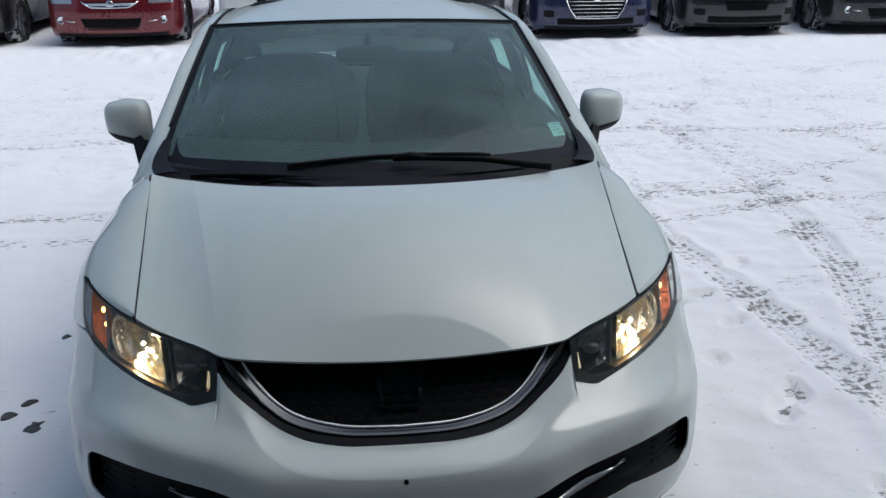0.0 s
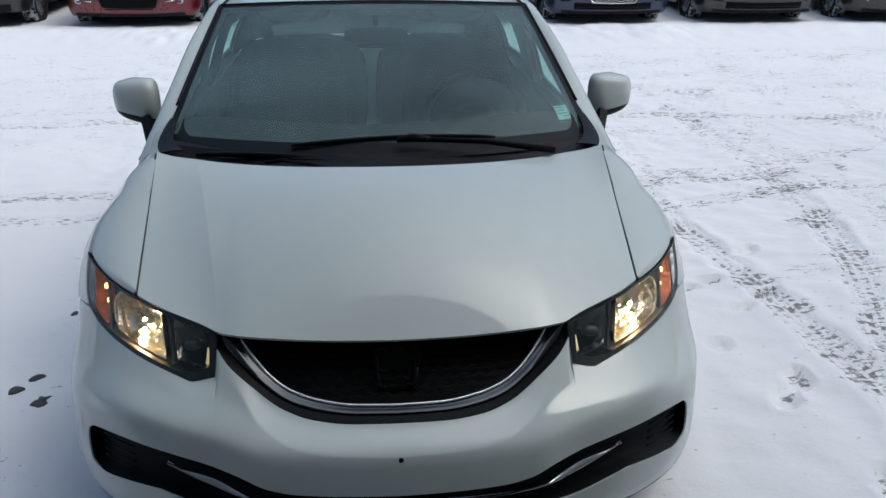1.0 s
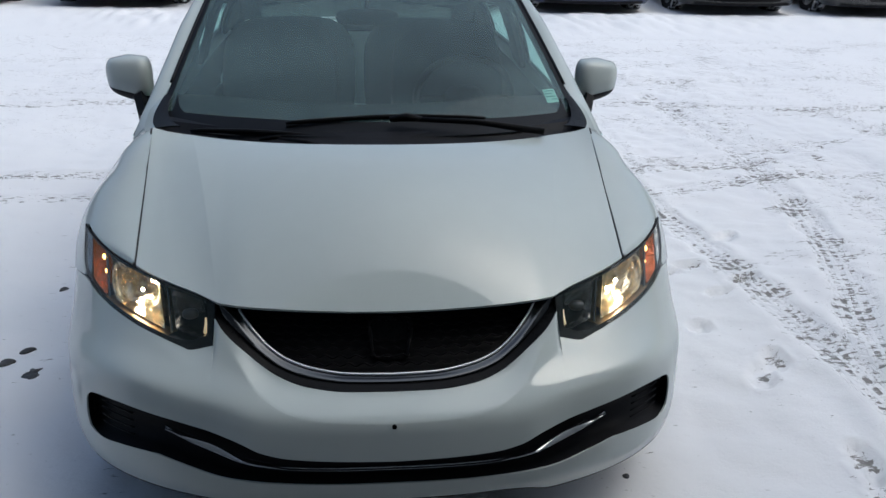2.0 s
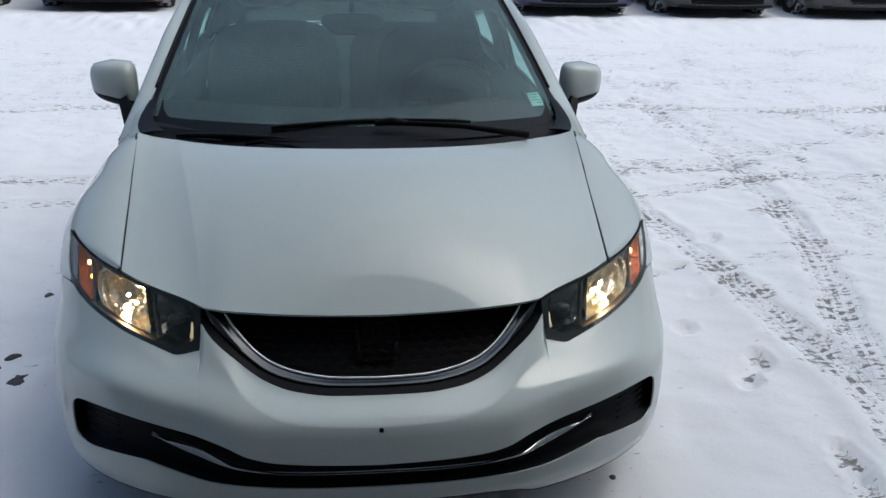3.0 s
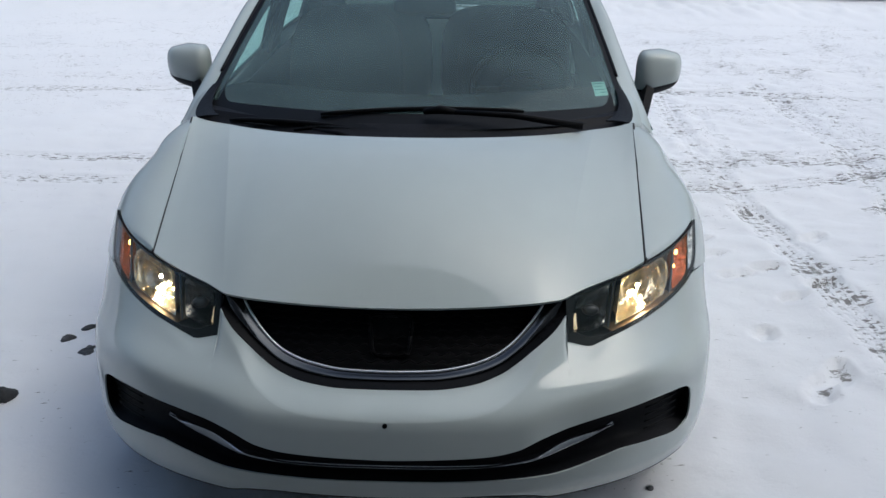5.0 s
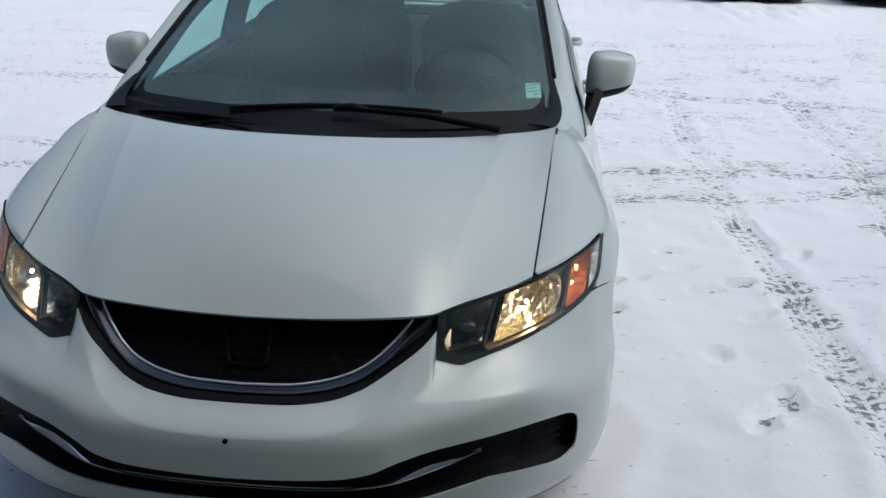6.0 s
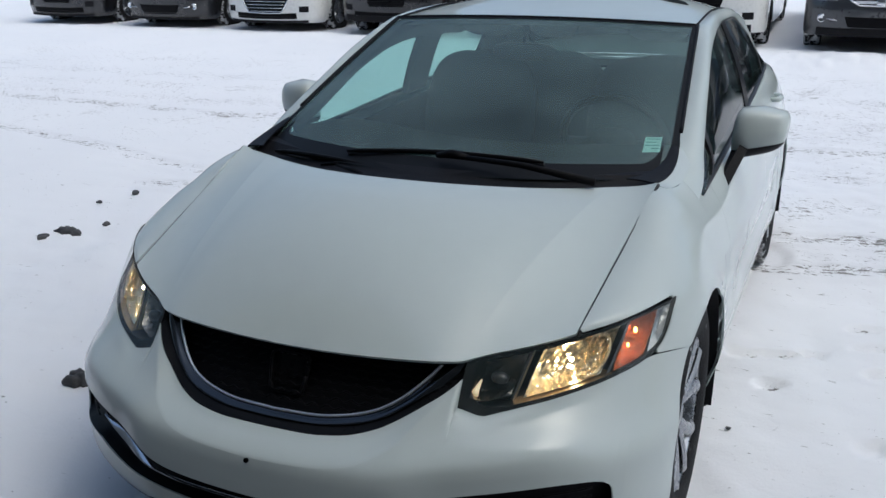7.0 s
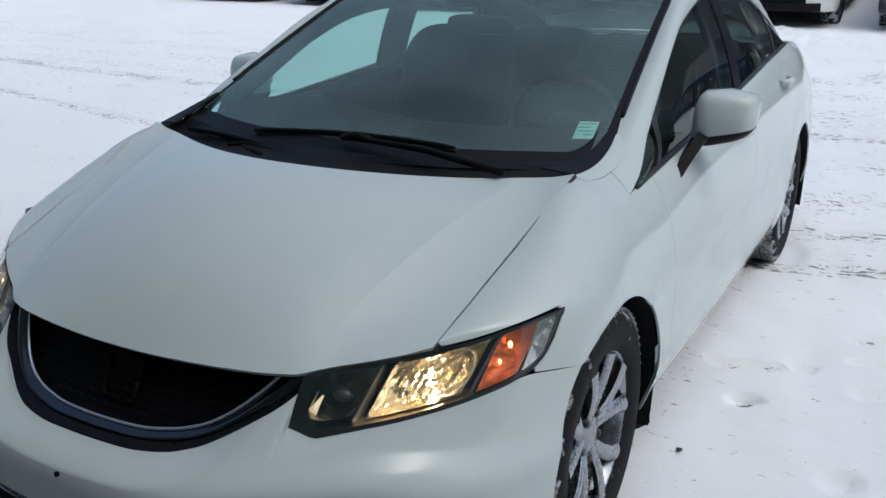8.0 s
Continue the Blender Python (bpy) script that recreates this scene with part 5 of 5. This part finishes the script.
for s in (-1, 1):
    for y in (0.965, 3.60):
        w = build_wheel(sedan, s * 0.728, y, 0.303, s)
        part("tread", tread_blocks(64, 6), SNOWY_RUBBER, w, "snow-caked tread blocks", flat=True)
    for wy in (ARCH_Y, REAR_Y):
        part("arch_liner", patch(lambda a, x: (s * (0.52 + x * (0.322 - 0.045 * float(smooth(1.9, 2.6, a)))), wy + (ARCH_R + 0.012) * math.cos(a), HUB_Z + (ARCH_R + 0.012) * math.sin(a)), lin(-0.35, math.pi + 0.35, 30), lin(0, 1, 4)), BLACK_PLASTIC, sedan, "black wheel arch liner", ref=(0, wy, 0.9))
        part("arch_wall", patch(lambda a, r: (s * 0.53, wy + (ARCH_R + 0.012) * math.cos(a) * r, HUB_Z + (ARCH_R + 0.012) * math.sin(a) * r), lin(-0.35, math.pi + 0.35, 30), [0.05, 0.5, 1]), BLACK_PLASTIC, sedan, ref=(0, wy, 0.3))
    part("mud_flap", patch(lambda a, b: (s * (0.70 + 0.125 * a), 1.335 + 0.04 * b - 0.02 * math.sin(math.pi * a), 0.30 - 0.19 * b * (1 - 0.25 * a * a)), lin(0, 1, 6), lin(0, 1, 6)), BLACK_PLASTIC, sedan, "black mud flap speckled with slush", ref=(0, 1.0, 0.3), thick=0.008)

# ---- interior ----
part("dashboard", patch(lambda x, r: (x, 1.16 + 0.42 * (0.66 * x) ** 2 + (0.62 - 0.10 * math.cos(x * 4)) * min(r * 1.5, 1) + 0.05 * max(0, r - 0.67), 0.872 + 0.035 * math.sin(math.pi * min(r * 1.5, 1)) - 0.9 * max(0, r - 0.67) - 0.01 * abs(x)), lin(-0.70, 0.70, 29), lin(0, 1, 19)), DASH, sedan, "dark grey dashboard", ref=(0, 1.5, 0.2), thick=0.01)
ring = [(0.37 + 0.185 * math.cos(a), 1.86 - 0.075 * math.sin(a), 0.87 + 0.165 * math.sin(a)) for a in lin(0, 2 * math.pi, 37)]
wheel_ring = part("steering_wheel", tube(ring, 0.015, 8), DASH, sedan, "black steering wheel")
part("wheel_hub", merge(blob((0.37, 1.85, 0.86), (0.16, 0.06, 0.12)), box(0.37, 1.858, 0.862, 0.34, 0.02, 0.03)), DASH, wheel_ring)


def seat(x, y, wdt, name, z0=0.36, tall=0.66):
    st = part(name, merge(blob((x, y, z0 + 0.08), (wdt, 0.52, 0.20), 3.5)), INTERIOR, sedan, "dark grey cloth seat")
    part("backrest", moved(blob((0, 0, 0), (wdt, 0.15, tall), 3.5), pose(x, y + 0.32, z0 + 0.10 + tall / 2, -14)), INTERIOR, st)
    part("headrest", moved(blob((0, 0, 0), (0.26, 0.10, 0.17), 3.2), pose(x, y + 0.44, z0 + 0.15 + tall + 0.09, -12)), INTERIOR, st)


seat(-0.37, 2.12, 0.50, "passenger_seat")
seat(0.37, 2.12, 0.50, "driver_seat")
seat(-0.34, 3.0, 0.64, "rear_seat", 0.36, 0.60)
seat(0.34, 3.0, 0.64, "rear_seat", 0.36, 0.60)
part("headliner", patch(lambda u, y: (lambda p: (p[0], p[1], p[2] - 0.03))(roof_pt(u, y)), lin(-1, 1, 9), lin(2.12, 3.25, 8)), INTERIOR_LIGHT, sedan, "grey headliner", ref=SEDAN_MID)
part("cabin_floor", box(0, 2.5, 0.27, 1.45, 2.6, 0.04), INTERIOR, sedan)
part("rear_view_mirror", merge(blob((0, 1.93, 1.165), (0.24, 0.05, 0.065), 3.2), tube([(0, 1.94, 1.18), (0, 1.95, 1.235)], 0.012, 6)), BLACK_PLASTIC, sedan, "black rear-view mirror")

# ---- the row of parked cars ----
def parked_car(x, y, turn, paint, tall, look_kind, label):
    """A parked car, nose towards the lane; its origin on the ground under the nose."""
    z = float(lot_height(np.array(x), np.array(y)))
    car = tagged(new("parked_car"), label, "car", group="parked cars")
    W, L = 0.885, 4.5
    lift = 0.06 if tall else 0.0

    def nose(xx, zz):
        a = min(abs(xx) / W, 0.9999)
        lean = 0.03 + 0.10 * max(0, 0.36 - zz) / 0.2 * 0.4 + 0.42 * max(0, zz - 0.52 - lift) ** 1.4
        return lean + 0.42 * (1 - (1 - a ** 2.8) ** (1 / 2.8))

    hood_z = 0.80 + 0.20 * tall
    def skin(k, r):
        zz = 0.19 + lift + (hood_z - 0.19 - lift) * r
        xx = W * math.sin(k * math.pi / 2) if abs(k) <= 1 else math.copysign(W, k)
        yy = nose(xx, zz) if abs(k) <= 0.98 else 0.45 + 0.12 * (abs(k) - 0.98)
        tuck = 0.05 * max(0, (0.30 - zz) / 0.12) ** 2 + 0.10 * max(0, zz - 0.66) ** 1.2
        return (xx * (1 - tuck), yy, zz)
    part("front_bumper", patch(skin, lin(-1, 1, 49), lin(0, 1, 18)), paint, car, ref=(0, 1.5, 0.5), thick=0.01)

    def flank(yy, r):
        lo = 0.22 + lift
        for wy in (0.92, 3.55):
            if abs(yy - wy) < 0.36:
                lo = max(lo, 0.32 + math.sqrt(0.36 ** 2 - (yy - wy) ** 2))
        zz = lo + (hood_z + 0.10 * smooth(0.5, 1.6, yy) - lo) * r
        return (W + 0.004 - 0.05 * max(0, (0.30 - zz) / 0.12) ** 2 - 0.10 * max(0, zz - 0.66) ** 1.2 - 0.10 * smooth(3.9, 4.5, yy), yy, zz)
    sides = patch(flank, lin(0.44, L, 60), lin(0, 1, 12))
    part("body_side", sides, paint, car, ref=(0, 2, 0.5), thick=0.01)
    part("body_side", mirrored(sides), paint, car, ref=(0, 2, 0.5), thick=0.01)
    part("hood", patch(lambda u, v: ((W - 0.05) * u * (1 - 0.02 * v), nose((W - 0.05) * u, hood_z) * (1 - v) + 1.25 * v, hood_z + 0.10 * v + 0.05 * (1 - u * u) * math.sin(math.pi * min(1, 0.15 + v))), lin(-1, 1, 17), lin(0, 1, 9)), paint, car, ref=(0, 1.5, 0), thick=0.01)
    top = 1.46 + 0.22 * tall
    def cabin(k, r):
        a = 2 * math.pi * k
        ca, sa = math.cos(a), math.sin(a)
        ex = math.copysign(abs(ca) ** 0.45, ca)
        ey = math.copysign(abs(sa) ** 0.45, sa)
        return ((W - 0.06 - 0.18 * r) * ex, 2.65 + ey * (1.62 - (0.75 - 0.25 * tall) * r) + 0.1 * r, hood_z + 0.08 + (top - hood_z - 0.08) * r)
    part("window_band", patch(cabin, lin(0, 1, 49), lin(0, 0.93, 5)), mat("dark_glass", (0.02, 0.025, 0.03), 0.08, coat=0.6, noise_scale=3, rough_vary=0.03), car, "dark window glass", ref=(0, 2.6, 1))
    part("roof", patch(lambda k, r: (lambda p: (p[0] * (1 - r) , 2.75 + (p[1] - 2.75) * (1 - r), p[2] + 0.05 * r))(cabin(k, 0.93)), lin(0, 1, 49), lin(0, 1, 5)), paint, car, ref=(0, 2.6, 1))
    part("trunk", patch(lambda u, v: ((W - 0.06) * u, 3.9 + (L - 3.9) * v, hood_z + 0.11 - 0.05 * v * v), lin(-1, 1, 9), lin(0, 1, 5)), paint, car, ref=(0, 3, 0), thick=0.01)
    part("tailgate", patch(lambda u, v: ((W - 0.10) * u, L + 0.02 * (1 - u * u), 0.25 + (hood_z - 0.19) * v), lin(-1, 1, 9), lin(0, 1, 5)), paint, car, ref=(0, 3, 0.5), thick=0.01)
    part("underbody", box(0, 2.2, 0.27, 1.45, 3.6, 0.10), BLACK_PLASTIC, car)

    def panel(x0, x1, z0, z1, off, n=15, m=5, curve_x=0.0, taper=0.0):
        return patch(lambda a, b: (lambda xx, zz: (xx, nose(xx, zz) - off, zz))((x0 + (x1 - x0) * a) * (1 - taper * (1 - b)), z0 + (z1 - z0) * b + lift + curve_x * (2 * a - 1) ** 2), lin(0, 1, n), lin(0, 1, m))
    gw, g0 = (0.46, 0.35) if look_kind == "hex" else (0.37, 0.575) if look_kind == "bars" else (0.36, 0.42)
    gl = part("grille", panel(-gw, gw, g0, 0.64, 0.006, 15, 5, 0.0, 0.35 if look_kind == "hex" else 0.2), GRILLE_BLACK, car, "dark grille", ref=(0, 1.5, 0.5), thick=0.004)
    bars = 6 if look_kind == "hex" else 4
    for i in range(bars):
        zz = g0 + 0.02 + (0.60 - g0) * i / (bars - 1)
        tp = (0.35 if look_kind == "hex" else 0.2) * (1 - (zz - g0) / (0.64 - g0))
        part("grille_bar", tube([(xx, nose(xx, zz + lift) - 0.010, zz + lift) for xx in lin((0.015 - gw) * (1 - tp), (gw - 0.015) * (1 - tp), 13)], 0.006, 5), CHROME if look_kind != "plain" else BLACK_GLOSS, gl)
    if look_kind != "plain":
        edge = [(-gw, 0.645), (-gw * 0.84, 0.6 * g0 + 0.26), (-gw * 0.65, g0 - 0.005), (0.0, g0 - 0.012), (gw * 0.65, g0 - 0.005), (gw * 0.84, 0.6 * g0 + 0.26), (gw, 0.645)]
        part("grille_frame", tube([(a, nose(a, b + lift) - 0.012, b + lift) for a, b in edge], 0.011, 6), CHROME, gl, "chrome grille frame")
        part("badge", moved(lathe([(0.0, 0.0), (0.050, 0.0), (0.056, 0.006), (0.056, 0.014)], 24), pose(0, nose(0, 0.60 + lift) - 0.012, 0.605 + lift, 0, 0, 90)), CHROME, gl)
    part("lower_intake", panel(-0.40, 0.40, 0.30, 0.425, 0.005, 21, 5, 0.006, 0.12) if look_kind == "bars" else panel(-0.55, 0.55, 0.245, 0.335, 0.005, 21, 5, 0.012), GRILLE_BLACK, car, "black lower intake", ref=(0, 1.5, 0.5), thick=0.004)
    part("intake_bar", tube([(xx, nose(xx, 0.285 + lift) - 0.010, 0.285 + lift) for xx in (lin(-0.32, 0.32, 17) if look_kind == "bars" else lin(-0.52, 0.52, 17))], 0.007, 5), BLACK_PLASTIC, car)
    part("chin", panel(-0.72, 0.72, 0.185, 0.285 if tall else 0.225, 0.008, 25, 5, 0.01), BLACK_PLASTIC, car, "black chin spoiler", ref=(0, 1.5, 0.5), thick=0.004)
    for s in (-1, 1):
        part("headlight", panel(s * 0.50, s * 0.80, 0.62, 0.72, 0.006, 12, 5, 0.0), mat("lamp_glass", (0.35, 0.36, 0.38), 0.12, metal=0.5, coat=1, noise_scale=20, vary=0.4), car, "unlit headlight", ref=(0, 1.5, 0.5), thick=0.006)
        part("fog_pocket", panel(s * 0.60, s * 0.74, 0.36, 0.45, 0.005, 9, 5), BLACK_PLASTIC if look_kind != "bars" else paint, car, ref=(0, 1.5, 0.5), thick=0.004)
        fx = s * 0.665
        if look_kind == "bars":
            part("fog_lamp", moved(lathe([(0.0, 0.002), (0.030, 0.002), (0.040, -0.004), (0.048, -0.004), (0.052, 0.006)], 20), pose(fx, nose(fx, 0.405 + lift) - 0.012, 0.405 + lift, 0, 0, 90)), CHROME, car, "round fog lamp")
            part("fog_trim", tube([(s * xx, nose(xx, zz + lift) - 0.010, zz + lift) for xx, zz in ((0.48, 0.385), (0.54, 0.390), (0.60, 0.400))], 0.007, 5), CHROME, car, "chrome whisker beside the fog lamp")
        for wy in (0.92, 3.55):
            w = new("wheel")
            w.parent = car
            w.location = (s * 0.775, wy, 0.33)
            part("tyre", lathe([(0.20, -0.09), (0.27, -0.105), (0.31, -0.095), (0.325, -0.07), (0.325, 0.07), (0.31, 0.095), (0.27, 0.105), (0.20, 0.09)], 40), TYRE, w)
            part("rim", lathe([(0.0, 0.06), (0.05, 0.065), (0.06, 0.05), (0.17, 0.062), (0.20, 0.088), (0.205, 0.08)] if s > 0 else [(0.0, -0.06), (0.05, -0.065), (0.06, -0.05), (0.17, -0.062), (0.20, -0.088), (0.205, -0.08)], 40), RIM, w)
            for i in range(5):
                a = 2 * math.pi * i / 5
                part("spoke", moved(box(s * 0.066, 0.125, 0, 0.02, 0.15, 0.04), Matrix.Rotation(a, 4, "X")), RIM, w, flat=True)
    car.matrix_world = pose(x, y, z - 0.03, 2.6, 0, turn)
    return car


def car_paint(name, color, metal=0.3):
    return mat(name, color, 0.3, metal=metal, coat=1.0, noise_scale=3, vary=0.08, rough_vary=0.06)


RED, BLUE, NEARBLACK, GREY, PEARL = car_paint("red_paint", (0.14, 0.005, 0.011)), car_paint("blue_paint", (0.015, 0.022, 0.07)), car_paint("black_paint", (0.012, 0.012, 0.014)), car_paint("grey_paint", (0.045, 0.048, 0.055)), car_paint("pearl_paint", (0.72, 0.72, 0.70), 0.0)
for x, paint, tall, kind, label in (
        (-11.9, NEARBLACK, 0, "plain", "black sedan parked in a snowy row"), (-9.65, NEARBLACK, 0, "bars", "black car parked in a snowy row"),
        (-7.55, PEARL, 0, "hex", "white hatchback with slatted grille parked in snow"), (-5.4, NEARBLACK, 1, "plain", "black crossover parked in a snowy row"),
        (-3.12, RED, 0, "bars", "dark red sedan with chrome fog lamps in snow"), (-0.85, PEARL, 1, "plain", "white crossover parked behind the sedan"),
        (1.38, GREY, 1, "bars", "dark grey crossover with chrome grille in snow"), (3.52, BLUE, 0, "hex", "dark blue sedan with slatted chrome grille"),
        (5.72, NEARBLACK, 0, "plain", "black sedan parked beside a blue one"), (7.95, NEARBLACK, 0, "bars", "black car at the end of the row"), (10.2, GREY, 0, "bars", "grey sedan parked in a snowy row")):
    parked_car(x, 11.55, 0, paint, tall, kind, label)

# ---- lumps of dirty slush ----
SLUSH = mat("dark_slush", (0.05, 0.05, 0.052), 0.6, noise_scale=25, vary=0.5, bump=0.4, bump_scale=80)
def slush(x, y, sx, sy, h, seed):
    v, f = blob((0, 0, 0), (sx, sy, h), 2.0, 18, 10)
    rs = np.random.RandomState(seed)
    k = rs.uniform(2, 5, 6)
    v = [(a * (1 + 0.3 * math.sin(k[0] * 30 * b + k[1])), b * (1 + 0.3 * math.sin(k[2] * 30 * a + k[3])), c * (1 + 0.25 * math.sin(k[4] * 40 * a + k[5] * 40 * b))) for a, b, c in v]
    z = float(lot_height(np.array(x), np.array(y)))
    tagged(part("slush_lump", moved((v, f), pose(x, y, z + h * 0.12, 0, 0, rs.uniform(0, 180))), SLUSH), "small dark lump of dirty slush on snow", "slush", group="slush lumps")


for i, (x, y, sx, sy, h) in enumerate(((-1.17, 1.29, 0.12, 0.06, 0.03), (-1.29, 1.40, 0.07, 0.04, 0.025), (-1.25, 1.50, 0.05, 0.03, 0.02), (-1.29, 2.13, 0.05, 0.03, 0.02), (-2.88, 2.47, 0.16, 0.09, 0.05),
        (-2.80, 2.45, 0.08, 0.06, 0.04), (-2.93, 2.33, 0.08, 0.05, 0.03), (-2.80, 2.69, 0.06, 0.04, 0.03), (-3.23, 3.10, 0.05, 0.03, 0.02), (-3.18, 3.38, 0.06, 0.04, 0.03), (-1.33, 0.94, 0.10, 0.07, 0.06), (-1.38, 0.99, 0.06, 0.05, 0.04),
        (0.88, 1.54, 0.025, 0.02, 0.01), (0.64, 0.74, 0.02, 0.015, 0.01), (0.79, 0.62, 0.03, 0.02, 0.01), (0.69, 0.52, 0.02, 0.02, 0.01))):
    slush(x, y, sx, sy, h, i)

# ---- an unseen wall added behind the viewer closes the lot and shades the nose ----
WALLING = mat("unseen_wall", (0.11, 0.113, 0.108), 0.7, noise_scale=0.8, vary=0.25, bump=0.2, bump_scale=12)
tagged(part("wall_south", box(10.0, -2.75, 7.4, 44, 0.3, 15.2), WALLING, flat=True), "unseen dark wall added behind the viewer to shade the nose", "wall", kind="structure")
# unseen far wall, added so that the side windows reflect something dark
tagged(part("wall_north", box(0, 38, 5.0, 110, 0.4, 10.0), WALLING, flat=True), "unseen dark wall added beyond the row for window reflections", "wall", kind="structure")
